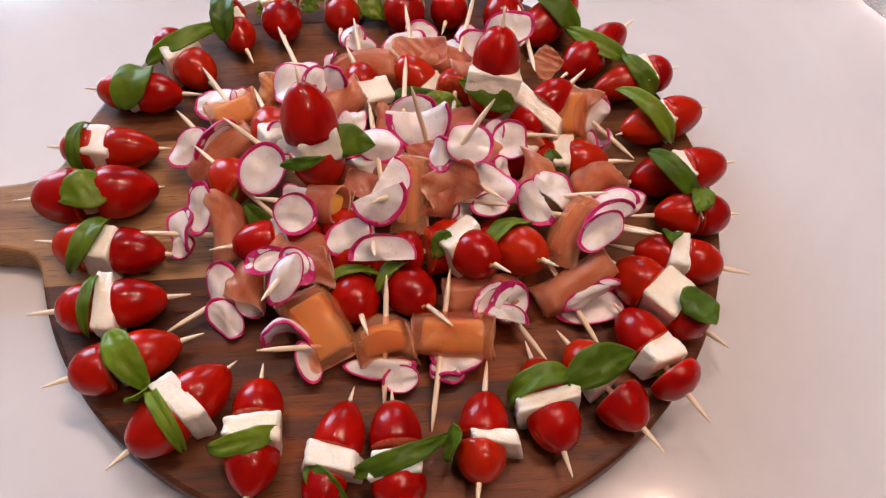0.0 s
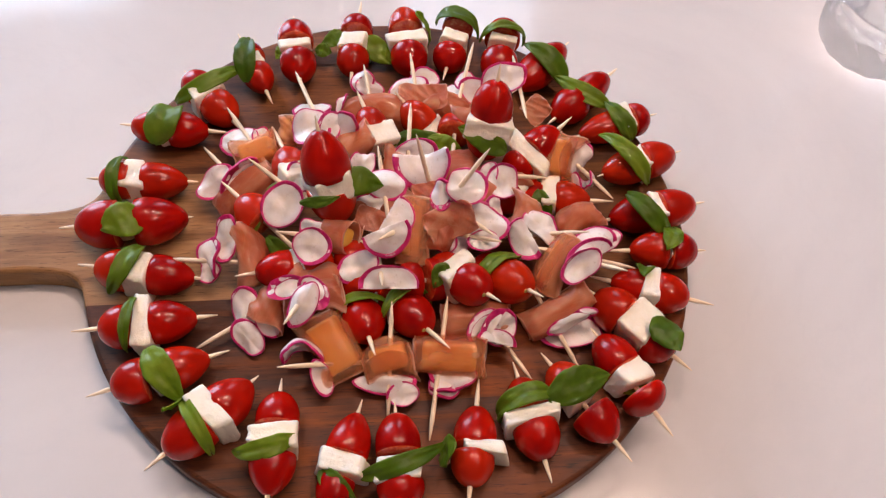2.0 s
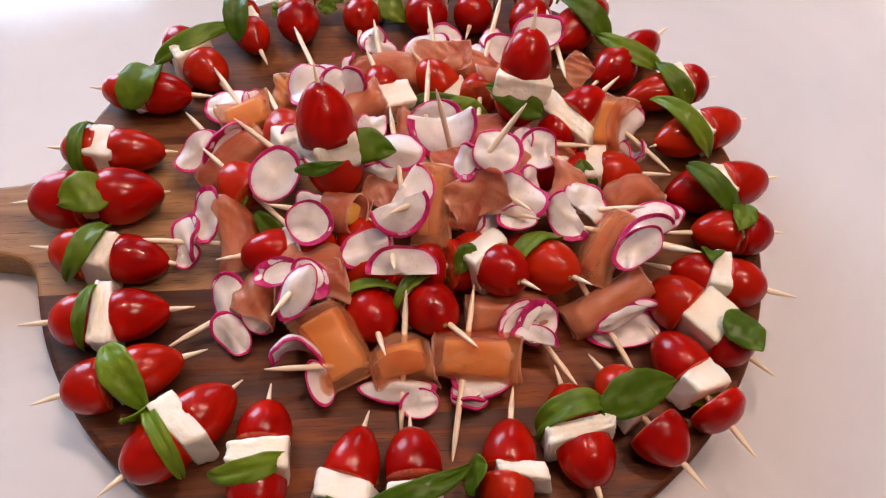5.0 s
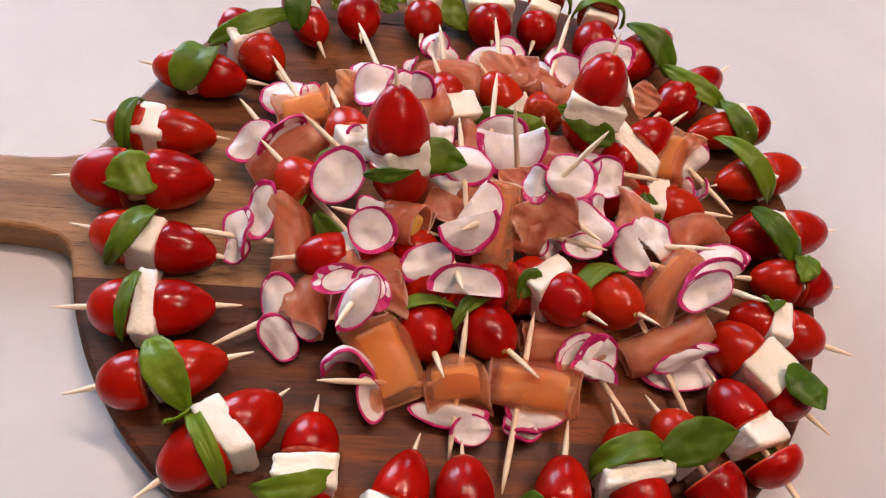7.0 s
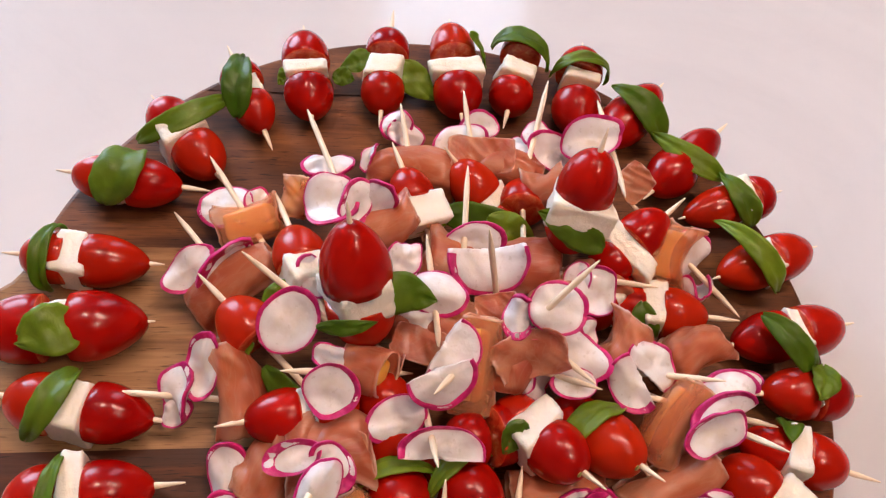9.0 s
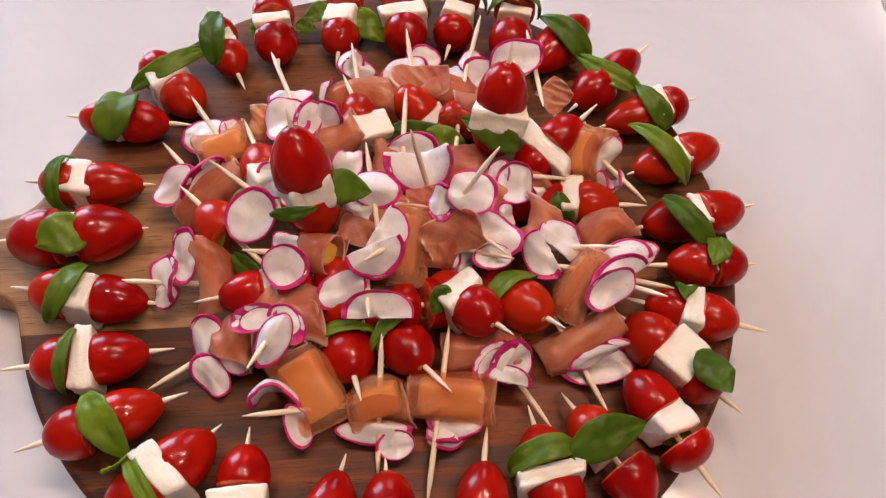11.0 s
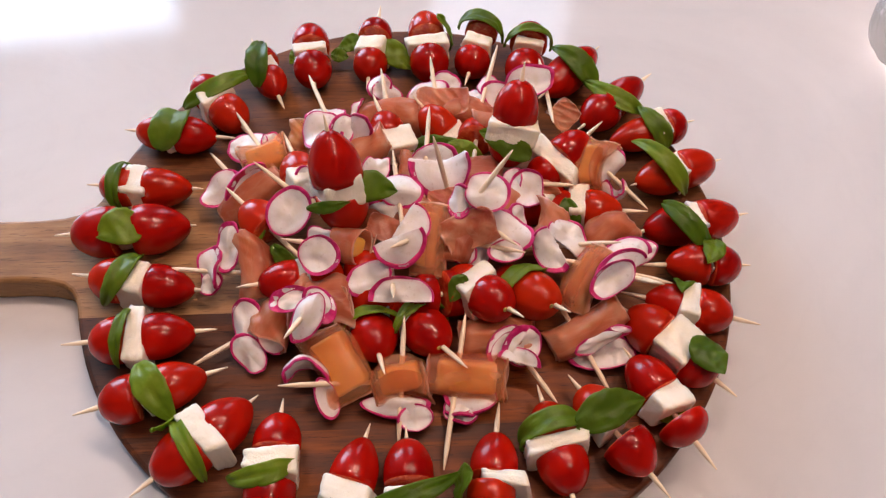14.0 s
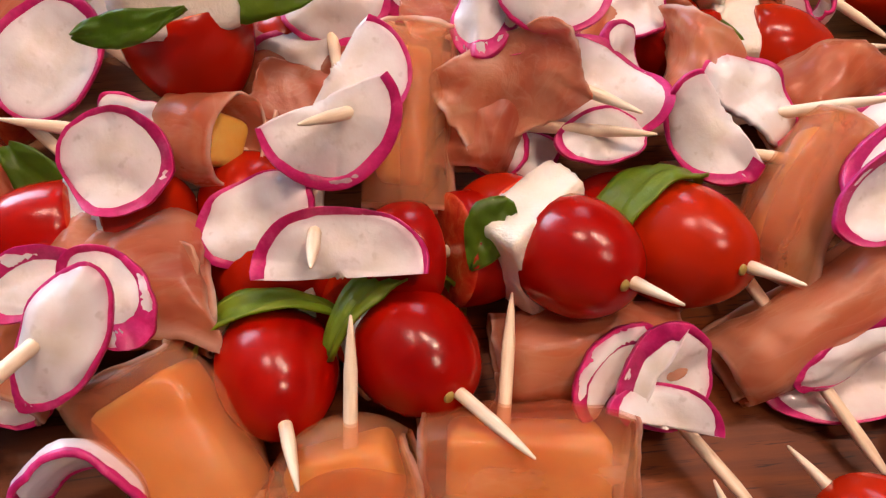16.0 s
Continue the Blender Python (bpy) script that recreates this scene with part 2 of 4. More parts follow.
SKIN, FLESH, MOZZ, BASIL = make_tomato_skin(), make_tomato_flesh(), make_mozzarella(), make_basil()
RADISH, RIND, MELON, PICK = make_radish(), make_rind(), make_melon(), make_pick()
HAM = make_ham("cured_ham_thin", (0.52, 0.12, 0.07), (0.8, 0.37, 0.16), (0.93, 0.62, 0.38), 0.72)
HAM_LEAN = make_ham("cured_ham_lean", (0.45, 0.08, 0.05), (0.7, 0.235, 0.12), (0.86, 0.46, 0.28), 0.42)
WOOD_DARK = make_board("acacia_dark", (0.018, 0.005, 0.0014), (0.088, 0.026, 0.0066), (0.28, 0.1, 0.027))
WOOD_MID = make_board("acacia_mid", (0.035, 0.01, 0.003), (0.14, 0.045, 0.013), (0.36, 0.14, 0.042))
WOOD_DEEP = make_board("acacia_deep", (0.011, 0.003, 0.001), (0.048, 0.013, 0.0036), (0.16, 0.048, 0.0135), x_tint=(-0.07, 0.1, (2.2, 1.75, 0.55)))
WOOD_LIGHT = make_board("acacia_light", (0.11, 0.04, 0.011), (0.35, 0.17, 0.062), (0.56, 0.35, 0.17), x_tint=(-0.1, 0.16, (0.42, 0.27, 0.14)))
# the unseen walls and ceiling are painted dark to hold down bounce light
STONE, PAINT, CEIL, FLOORM = make_stone(), make_paint("wall_paint", (0.15, 0.147, 0.147)), make_paint("ceiling_paint", (0.26, 0.26, 0.26)), make_paint("floor_paint", (0.3, 0.22, 0.16))
GLASS, LAMP_GLOW = make_glass(), make_glow("lamp_glow", (1.0, 0.695, 0.565), 190.0)
SCAR = Mat("stem_scar", (0.42, 0.3, 0.07), 0.7).m
# darker than the other walls, to lower the fill from behind the camera
DIM = make_paint("wall_paint_low_bounce", (0.13, 0.11, 0.1))
FRAME = make_paint("window_frame_paint", (0.75, 0.75, 0.74))


# ---- building helpers ----
def mesh_of(name, verts, faces, materials, index=None, smooth=True):
    me = bpy.data.meshes.new(name)
    me.from_pydata([tuple(v) for v in verts], [], faces)
    for m in materials if isinstance(materials, (list, tuple)) else [materials]:
        me.materials.append(m)
    if index is not None:
        me.polygons.foreach_set("material_index", index)
    me.polygons.foreach_set("use_smooth", [smooth] * len(me.polygons))
    me.update()
    return me


def placed(ob):
    """Where an object stands in the world, through its parents."""
    return placed(ob.parent) @ ob.matrix_basis if ob.parent else ob.matrix_basis


def part(name, mesh, parent, at=None, label=""):
    ob = new(name, mesh)
    ob.parent = parent
    if at is not None:
        ob.matrix_basis = placed(parent).inverted() @ at
    return tagged(ob, label)


def box_mesh(name, lo, hi, material, bevel=0.0, segments=2):
    bm = bmesh.new()
    bmesh.ops.create_cube(bm, size=1)
    for v in bm.verts:
        v.co = Vector([lo[i] + (v.co[i] + 0.5) * (hi[i] - lo[i]) for i in range(3)])
    if bevel:
        bmesh.ops.bevel(bm, geom=bm.edges[:], offset=bevel, segments=segments, affect="EDGES", profile=0.5)
    me = bpy.data.meshes.new(name)
    bm.to_mesh(me)
    bm.free()
    me.materials.append(material)
    return me


def lathe(profile, n=20, wobble=0.0, seed=0.0):
    """Rings of (s, r) round the x axis; the ends with r = 0 become points."""
    verts, faces, rows = [], [], []
    for s, r in profile:
        if r <= 1e-7:
            rows.append([len(verts)])
            verts.append((s, 0, 0))
        else:
            row = []
            for k in range(n):
                a = 2 * math.pi * k / n
                q = r * (1 + wobble * noise.noise(Vector((s * 60 + seed, math.cos(a) * 0.9 + seed, math.sin(a) * 0.9))))
                row.append(len(verts))
                verts.append((s, q * math.cos(a), q * math.sin(a)))
            rows.append(row)
    for p, q in zip(rows, rows[1:]):
        for k in range(n):
            i, j = k, (k + 1) % n
            if len(p) == 1 and len(q) == 1:
                continue
            if len(p) == 1:
                faces.append((p[0], q[i], q[j]))
            elif len(q) == 1:
                faces.append((p[j], p[i], q[0]))
            else:
                faces.append((p[j], p[i], q[i], q[j]))
    return verts, faces


def pick_mesh(length):
    """A round cocktail pick along x, from 0 to its length, tapered to both points."""
    r, t = 0.00108, 0.0085
    prof = [(0, 0), (0.0002, 0.00022), (0.35 * t, 0.55 * r), (t, r), (0.5 * length, 1.04 * r), (length - t, r), (length - 0.35 * t, 0.55 * r), (length - 0.0002, 0.00022), (length, 0)]
    v, f = lathe(prof, 10)
    return mesh_of("pick", v, f, PICK)


def tomato_mesh(end, cut, r, pointed, seed):
    """Half a small plum tomato: skin from the cut to the end, and the wet cut face."""
    d, n = end - cut, 24
    prof = []
    for i in range(14):
        u = 1 - (i / 13) ** 1.5 if i < 13 else 0
        q = (1 - u**2.15) ** 0.57 if pointed else (1 - u**2.5) ** 0.47
        q *= 0.955 + 0.045 * math.sin(math.pi * min(1, u * 1.3))
        prof.append((cut + d * u, 0 if i == 0 else max(r * q, 0.0006)))
    skin = len(prof)
    prof += [(cut - 0.0004 * (1 if d > 0 else -1), 0.9 * r), (cut - 0.0009 * (1 if d > 0 else -1), 0.62 * r), (cut - 0.0007 * (1 if d > 0 else -1), 0.3 * r), (cut - 0.0009 * (1 if d > 0 else -1), 0)]
    if d < 0:
        prof = prof[::-1]
    v, f = lathe(prof[::-1], n, 0.035, seed)
    idx = [1 if all((v[i][0] - cut) * d <= 1e-9 for i in face) else 0 for face in f]
    return mesh_of("tomato", v, f, [SKIN, FLESH], idx)


def cheese_mesh(lx, ly, lz, seed):
    """A block of mozzarella cut with a knife: flat faces that are not quite square, soft edges, a few torn spots."""
    bm = bmesh.new()
    bmesh.ops.create_cube(bm, size=2)
    bmesh.ops.subdivide_edges(bm, edges=bm.edges[:], cuts=11, use_grid_fill=True)
    for v in bm.verts:
        q = v.co / (abs(v.co.x) ** 16 + abs(v.co.y) ** 16 + abs(v.co.z) ** 16) ** (1 / 16)
        k = 1 + 0.07 * noise.noise(q * 0.9 + Vector((seed, seed * 0.7, 3))) + 0.035 * noise.noise(q * 3.1 + Vector((seed, 1, seed))) + 0.018 * noise.noise(q * 8 + Vector((1, seed, seed)))
        x = q.x * (1 + 0.2 * math.sin(seed * 3.1) * q.y + 0.12 * math.sin(seed * 5.7) * q.z)
        y = q.y * (1 + 0.14 * math.sin(seed * 7.3) * q.z) + 0.1 * math.sin(seed * 2.9) * q.x
        v.co = Vector((x * lx / 2, y * ly / 2, q.z * lz / 2)) * k
    bmesh.ops.recalc_face_normals(bm, faces=bm.faces[:])
    me = bpy.data.meshes.new("mozzarella")
    bm.to_mesh(me)
    bm.free()
    me.materials.append(MOZZ)
    me.polygons.foreach_set("use_smooth", [True] * len(me.polygons))
    return me


def drape_mesh(length, width, r, spin, lift, seed):
    """A basil leaf laid round the pick's axis (x) at radius r, its long way turned by spin from the axis; the middle lies over z."""
    nu, nv = 28, 11
    c, s = math.cos(radians(spin)), math.sin(radians(spin))
    top, bottom, faces = [], [], []
    for i in range(nu):
        u = i / (nu - 1)
        w = width / 2 * max(0.02, 1.06 * math.sin(math.pi * min(1, 0.02 + u * 0.98) ** 0.8)) ** 0.8
        p = (u - 0.46) * length
        for j in range(nv):
            t = 2 * j / (nv - 1) - 1
            q = t * w * (1 + 0.07 * noise.noise(Vector((u * 10, seed, t)))) + 0.06 * length * math.sin(u * 3 + seed)
            along, arc = p * c - q * s, p * s + q * c
            h = -0.0006 * (1 - min(1, abs(t) * 3)) + 0.0012 * noise.noise(Vector((u * 5 + seed, t * 1.6, seed))) + lift * (2 * abs(u - 0.46)) ** 2
            h += 0.00022 * math.cos((u * 6 - abs(t) * 1.4) * 6.283) * min(1, abs(t) * 4) * (1 - 0.6 * abs(t))
            a = arc / r
            h += 0.0007
            for out, off in ((top, 0.00025), (bottom, -0.00025)):
                k = r + h + off
                out.append(Vector((along, k * math.sin(a), k * math.cos(a))))
    n = nu * nv
    rim = [j for j in range(nv)] + [i * nv + nv - 1 for i in range(1, nu)] + [(nu - 1) * nv + j for j in range(nv - 2, -1, -1)] + [i * nv for i in range(nu - 2, 0, -1)]
    for i in range(nu - 1):
        for j in range(nv - 1):
            a = i * nv + j
            faces.append((a, a + 1, a + nv + 1, a + nv))
            faces.append((n + a, n + a + nv, n + a + nv + 1, n + a + 1))
    for a, b in zip(rim, rim[1:] + rim[:1]):
        faces.append((a, n + a, n + b, b))
    return mesh_of("basil", top + bottom, faces, BASIL)


MM = 0.001
RINGED = [0]


def caprese(at, yaw, pitch, tips, a, b, cheese, leaves, label, group, roll=0, pointed="b", scar=False, free=(), laid=()):
    """Pick, two tomato halves, mozzarella and basil along one axis; all lengths in millimetres from the middle, outer end first."""
    RINGED[0] += 1
    seed = RINGED[0] * 1.37
    m = pose(at[0] * MM, at[1] * MM, at[2] * MM, roll, -pitch, yaw)
    root = new("caprese_skewer")
    root.matrix_basis = m
    tagged(root, label, "skewer", group)
    part("toothpick", pick_mesh((tips[1] - tips[0]) * MM), root, m @ pose(tips[0] * MM, 0.0003, 0.0003))
    if a:
        ta = part("tomato_half", tomato_mesh(a[0] * MM, a[1] * MM, a[2] * MM, "a" in pointed, seed), root, m)
        if scar:
            v, f = lathe([(0, 0), (0, 0.001), (0.0004, 0.0008), (0.0003, 0)], 10)
            part("stem_scar", mesh_of("stem_scar", v, f, SCAR), ta, m @ pose(a[0] * MM * 0.985, 0.0022, 0.0012, 0, 180, 0))
    if b and b[2]:
        part("tomato_half", tomato_mesh(b[1] * MM, b[0] * MM, b[2] * MM, "b" in pointed, seed + 5), root, m)
    if cheese:
        s0, s1, w, h = cheese[:4]
        dy, dz, yw = (cheese[4:] + (0, 0, 0))[:3]
        part("mozzarella", cheese_mesh((s1 - s0) * MM, w * MM, h * MM, seed), root, m @ pose((s0 + s1) / 2 * MM, dy * MM, dz * MM, seed * 40 % 14 - 7, 0, yw))
    for s, phi, spin, length, width, r, lift in leaves:
        part("basil_leaf", drape_mesh(length * MM, width * MM, r * MM, spin, lift * MM, seed + phi), root, m @ pose(s * MM, 0, 0) @ pose(0, 0, 0, -phi, 0, 0))
    for c, az, el, spin, length, width, r in free:
        f = at_mm(c, az, el, 0) @ Matrix(((0, 0, 1, 0), (1, 0, 0, 0), (0, 1, 0, 0), (0, 0, 0, 1)))
        part("basil_leaf", drape_mesh(length * MM, width * MM, r * MM, spin, 0, seed + c[0]), root, f @ pose(0, 0, -r * MM))
    for p, q, width, r in laid:
        # a leaf from its stalk at p to its tip at q, arched upwards
        p, q = Vector(p) * MM, Vector(q) * MM
        y = (q - p).normalized()
        x = y.cross(Vector((0, -0.5, 0.87))).normalized()
        f = Matrix((x, y, x.cross(y))).transposed().to_4x4()
        chord = (q - p).length
        r = max(r * MM, 0.52 * chord)
        half = math.asin(0.5 * chord / r)
        f.translation = (p + q) / 2 - x.cross(y) * r * math.cos(half) + y * 0.04 * chord
        part("basil_leaf", drape_mesh(2 * half * r, width * MM, r, 90, 0, seed + width), root, f)
    return root


def bent(p, fold, r, tight=1.0, cone=0.0):
    """A point (a, b, w) of a flat slice, bent about b: the bend lies within tight of its half width, and grows along b with cone."""
    a, b, w = p
    w0 = r * tight
    k = radians(fold) * (1 + cone * b / r) / (2 * w0)
    if abs(k) < 1e-2:
        return (w, a, b)
    rad, ac = 1 / k, max(-w0, min(w0, a))
    c, s = math.cos(k * ac), math.sin(k * ac)
    return (rad - (rad - w) * c + (a - ac) * s, (rad - w) * s + (a - ac) * c, b)


def slice_meshes(r, fold, half, seed, thick, tight, cone, oval, rim):
    """A thin radish slice and its rind: x is the normal, y the way in which it is folded; limp, so it also sags across the fold and waves along the rim."""
    n, rings = 48, 9
    ang = [2 * math.pi * k / n for k in range(n)]
    sag = 0.26 * math.sin(seed * 5.3) * r
    wave, turn = (0.045 + 0.04 * math.sin(seed * 9.1)) * r, seed * 2.7

    def edge(t):
        q = r * (1 + 0.09 * noise.noise(Vector((math.cos(t) + seed, math.sin(t), seed))) + 0.012 * noise.noise(Vector((math.cos(t) * 6, math.sin(t) * 6, seed))))
        cut = False
        if half is not None and math.sin(t) > 1e-6:
            lim = half * r * (1 + 0.1 * noise.noise(Vector((math.cos(t) * 3, seed, 2)))) / math.sin(t)
            lim += 0.0006 * noise.noise(Vector((math.cos(t) * 9, seed, 5)))
            if lim < q:
                q, cut = max(lim, 0.1 * r), True
        return q, cut

    ed = [edge(t) for t in ang]

    def spot(k, f, h):
        q, t = ed[k][0] * f, ang[k]
        a, b = q * math.cos(t), q * math.sin(t)
        lift = 0.0024 * noise.noise(Vector((a / r * 1.1 + seed, b / r * 1.1, seed))) + 0.0009 * f * noise.noise(Vector((a / r * 2.6 + seed, b / r * 2.6, seed)))
        lift += sag * (b / r) ** 2 + wave * f**3 * math.sin(2.6 * t + turn)
        return Vector(bent((a, b * oval, h + lift), fold, r, tight, cone))

    # how far the rind reaches on to each face: broad where the knife ran aslant, almost nothing across from there
    def reach(k, side):
        t = ang[k]
        w = rim * (1 + side * 0.6 * math.cos(t - seed * 4.1)) + 0.045 * noise.noise(Vector((math.cos(t) * 1.4 + seed, math.sin(t) * 1.4, 3))) + 0.02 * noise.noise(Vector((math.cos(t) * 7, math.sin(t) * 7, seed)))
        return 1 - max(0.018, w)

    verts, faces, blush = [], [], []
    for side in (1, -1):
        base = len(verts)
        verts.append(spot(0, 0, side * thick / 2))
        blush.append(-1.0)
        for i in range(1, rings + 1):
            for k in range(n):
                g = i / rings * (1 if ed[k][1] else 0.985)
                taper = 1 if ed[k][1] else 1 - 0.35 * max(0, g - 0.8) / 0.2
                verts.append(spot(k, g, side * taper * thick / 2))
                blush.append(min(0, g / 0.75 - 1) if ed[k][1] or g < 0.75 else max(0, 1 - (1 - g) / 0.3) ** 2)
        for k in range(n):
            j = (k + 1) % n
            f = (base, base + 1 + k, base + 1 + j)
            faces.append(f if side > 0 else f[::-1])
            for i in range(rings - 1):
                p, q = base + 1 + i * n, base + 1 + (i + 1) * n
                f = (p + k, q + k, q + j, p + j)
                faces.append(f if side > 0 else f[::-1])
    one = 1 + rings * n
    last = 1 + (rings - 1) * n
    for k in range(n):
        j = (k + 1) % n
        faces.append((last + k, one + last + k, one + last + j, last + j))
    mid = sum(verts, Vector()) / len(verts)
    flesh = mesh_of("radish", [v - mid for v in verts], faces, RADISH)
    layer = flesh.attributes.new("blush", "FLOAT", "POINT")
    layer.data.foreach_set("value", blush)
    rv, rf, rows = [], [], []
    for k in range(n):
        row = None
        if not ed[k][1]:
            up, dn = reach(k, 1), reach(k, -1)
            row = []
            for f, h in ((up - 0.003, 0.4), (up, 0.5), (0.992, 0.5), (1.001, 0.38), (1.003, 0.0), (1.001, -0.38), (0.992, -0.5), (dn, -0.5), (dn - 0.003, -0.4)):
                proud = 0.00006 * (1 if h > 0.45 else -1 if h < -0.45 else 0)
                taper = 1 - 0.35 * max(0, min(f, 1) - 0.8) / 0.2 if abs(h) > 0.45 else 1
                row.append(len(rv))
                rv.append(spot(k, f, h * taper * thick + proud) - mid)
        rows.append(row)
    for k in range(n):
        p, q = rows[k], rows[(k + 1) % n]
        if p and q:
            for i in range(8):
                rf.append((p[i], q[i], q[i + 1], p[i + 1]))
            rf.append((p[-1], q[-1], q[0], p[0]))
    return flesh, mesh_of("rind", rv, rf, RIND)


COUNT = [0]


def ham_skewer(tip, end, label, group="ham and radish skewers"):
    """The pick of a skewer with ham and radish; tip and end in millimetres."""
    a, b = Vector(tip) * MM, Vector(end) * MM
    root = new("ham_skewer")
    root.matrix_basis = Matrix.Translation(b)
    tagged(root, label, "skewer", group)
    d = b - a
    part("toothpick", pick_mesh(d.length), root, Matrix.Translation(a) @ d.to_track_quat("X", "Z").to_matrix().to_4x4())
    return root


def at_mm(c, az, el, roll):
    return pose(c[0] * MM, c[1] * MM, c[2] * MM) @ pose(0, 0, 0, 0, -el, az) @ pose(0, 0, 0, roll, 0, 0)


def radish(root, c, az, el, roll, r, fold=20, half=None, thick=1.3, tight=1.0, cone=0.0, oval=1.0, rim=0.098):
    COUNT[0] += 1
    flesh, rind = slice_meshes(r * MM, fold, half, COUNT[0] * 0.83, thick * MM, tight, cone, oval, rim)
    m = at_mm(c, az, el, roll)
    ob = part("radish_slice", flesh, root, m)
    part("rind", rind, ob, m, "bright magenta rind")
    return ob


def ham_mesh(verts, faces, fat, ham):
    me = mesh_of("ham", verts, faces, ham)
    layer = me.attributes.new("fat", "FLOAT", "POINT")
    layer.data.foreach_set("value", fat)
    return me


def wrap_mesh(length, w, h, seed, turns=1.3, power=2.7, ruffle=1.0, ham=None):
    """Ham wound round a block: flat sides, soft corners, lengthwise creases, torn ends and a loose flap."""
    nu, nv = 84, 26
    verts, faces, fat = [], [], []
    start = 2.2 + 1.3 * math.sin(seed * 3.7)
    for j in range(nv):
        v = j / (nv - 1)
        for i in range(nu):
            u = i / (nu - 1)
            a = 2 * math.pi * turns * u + start
            c, s = math.cos(a), math.sin(a)
            q = (abs(c) ** power + abs(s) ** power) ** (-1 / power)
            grow = 0.0005 + 0.0012 * u + 0.0026 * max(0, (u - 0.9) / 0.1) ** 2
            e = abs(2 * v - 1) ** 4
            flat = 1 - 0.3 * max(0, abs(2 * v - 1) - 0.72) / 0.28
            n1 = noise.noise(Vector((c * 1.1 + seed, s * 1.1, v * 1.3 + u)))
            n2 = noise.noise(Vector((u * 13 + seed, v * 2.1, 3)))
            n3 = noise.noise(Vector((u * 5 + seed, v * 5.5, 9)))
            k = 1 + ruffle * (0.14 * n1 + 0.07 * n3 + e * (0.2 * n2 - 0.05))
            crease = ruffle * 0.0006 * (1 - abs(noise.noise(Vector((u * 7 + v * 2.5 + seed, v * 0.7, 5)))) * 4)
            end = 1 if v > 0.5 else -1
            tear = noise.noise(Vector((u * 6 + seed, end, 1))) * 0.0024 + noise.noise(Vector((u * 22 + seed, end, 2))) * 0.0005
            x = (v - 0.5) * length + ruffle * e * tear * end
            k *= 1 + 0.22 * (v - 0.5) * math.sin(seed * 5.1)
            sag = ruffle * 0.006 * math.sin(seed * 2.3) * ((2 * v - 1) ** 2 - 0.3)
            verts.append((x, (w * c * q + (grow + crease) * c) * k + sag, (h * s * q + (grow + crease) * s) * k * flat))
            rim = max(0, 1 - (1 - abs(2 * v - 1)) * length / 0.0022) * (0.7 + noise.noise(Vector((u * 8 + seed, end, 4))))
            fat.append(max(rim, max(0, (u - 0.95) / 0.05) * 0.8))
    for j in range(nv - 1):
        for i in range(nu - 1):
            a = j * nu + i
            faces.append((a, a + 1, a + nu + 1, a + nu))
    return ham_mesh(verts, faces, fat, ham)


def thicken(ob, t):
    mod = ob.modifiers.new("thickness", "SOLIDIFY")
    mod.thickness, mod.offset = t, 0
    return ob


def wrap(root, c, az, el, roll, length, w, h, lean=True, ruffle=1.1):
    """A slice of ham rolled round a block of melon, its axis along az and el; w and h are half sizes."""
    COUNT[0] += 1
    m = at_mm(c, az, el, roll)
    ob = part("ham_slice", wrap_mesh(length * MM, w * MM, h * MM, COUNT[0] * 1.9, ruffle=ruffle, power=2.3 if lean else 2.9, ham=HAM_LEAN if lean else HAM), root, m)
    thicken(ob, 0.0005)
    f = 0.7 if lean else 0.84
    x, y, z = 0.37 * length * MM, f * w * MM, f * h * MM
    me = box_mesh("melon", (-x, -y, -z), (x, y, z), MELON, 0.002, 3)
    me.polygons.foreach_set("use_smooth", [True] * len(me.polygons))
    part("melon_block", me, root, m)
    return ob


def sheet(root, c, az, el, roll, lu, lv, bend=60, ruffle=2.0):
    """A loose fold of ham: x is its normal, y its long way, bent about z, pleated and torn along the rim."""
    COUNT[0] += 1
    seed, nu, nv = COUNT[0] * 2.3, 56, 34
    verts, faces, fat = [], [], []
    for j in range(nv):
        for i in range(nu):
            u, v = i / (nu - 1) - 0.5, j / (nv - 1) - 0.5
            rim = max(abs(u), abs(v)) * 2
            th = math.atan2(v, u)
            jag = 1 + rim * (0.09 * noise.noise(Vector((math.cos(th) * 1.6 + seed, math.sin(th) * 1.6, 4))) + 0.04 * noise.noise(Vector((math.cos(th) * 7 + seed, math.sin(th) * 7, 4))))
            rnd = 1 - 0.12 * min(1, (2 * abs(u)) ** 3 * (2 * abs(v)) ** 3)
            a, b = u * lu * MM * jag * rnd, v * lv * MM * jag * rnd
            ridge = 1 - 3 * abs(noise.noise(Vector((u * 3.2 + v * 1.4 + seed, v * 0.8, 6))))
            hgt = ruffle * MM * (0.8 * noise.noise(Vector((u * 2.2 + seed, v * 1.8, 0))) + 0.3 * ridge + rim ** 3 * 0.3 * noise.noise(Vector((u * 5 + seed, v * 5, 7))))
            verts.append(bent((a, b, hgt), bend, lu * MM / 2))
            fat.append(max(0, (rim - 0.86) / 0.14) * (0.45 + noise.noise(Vector((math.cos(th) * 2 + seed, math.sin(th) * 2, 1)))))
    mid = Vector(np.mean(np.array(verts), axis=0))
    for j in range(nv - 1):
        for i in range(nu - 1):
            a = j * nu + i
            faces.append((a, a + 1, a + nu + 1, a + nu))
    ob = part("ham_slice", ham_mesh([Vector(p) - mid for p in verts], faces, fat, HAM_LEAN), root, at_mm(c, az, el, roll))
    return thicken(ob, 0.0005)


# ---- the room, plain and closed, round the counter ----
def structure(name, mesh, label="", category=""):
    return tagged(new(name, mesh), label, category, kind="structure")


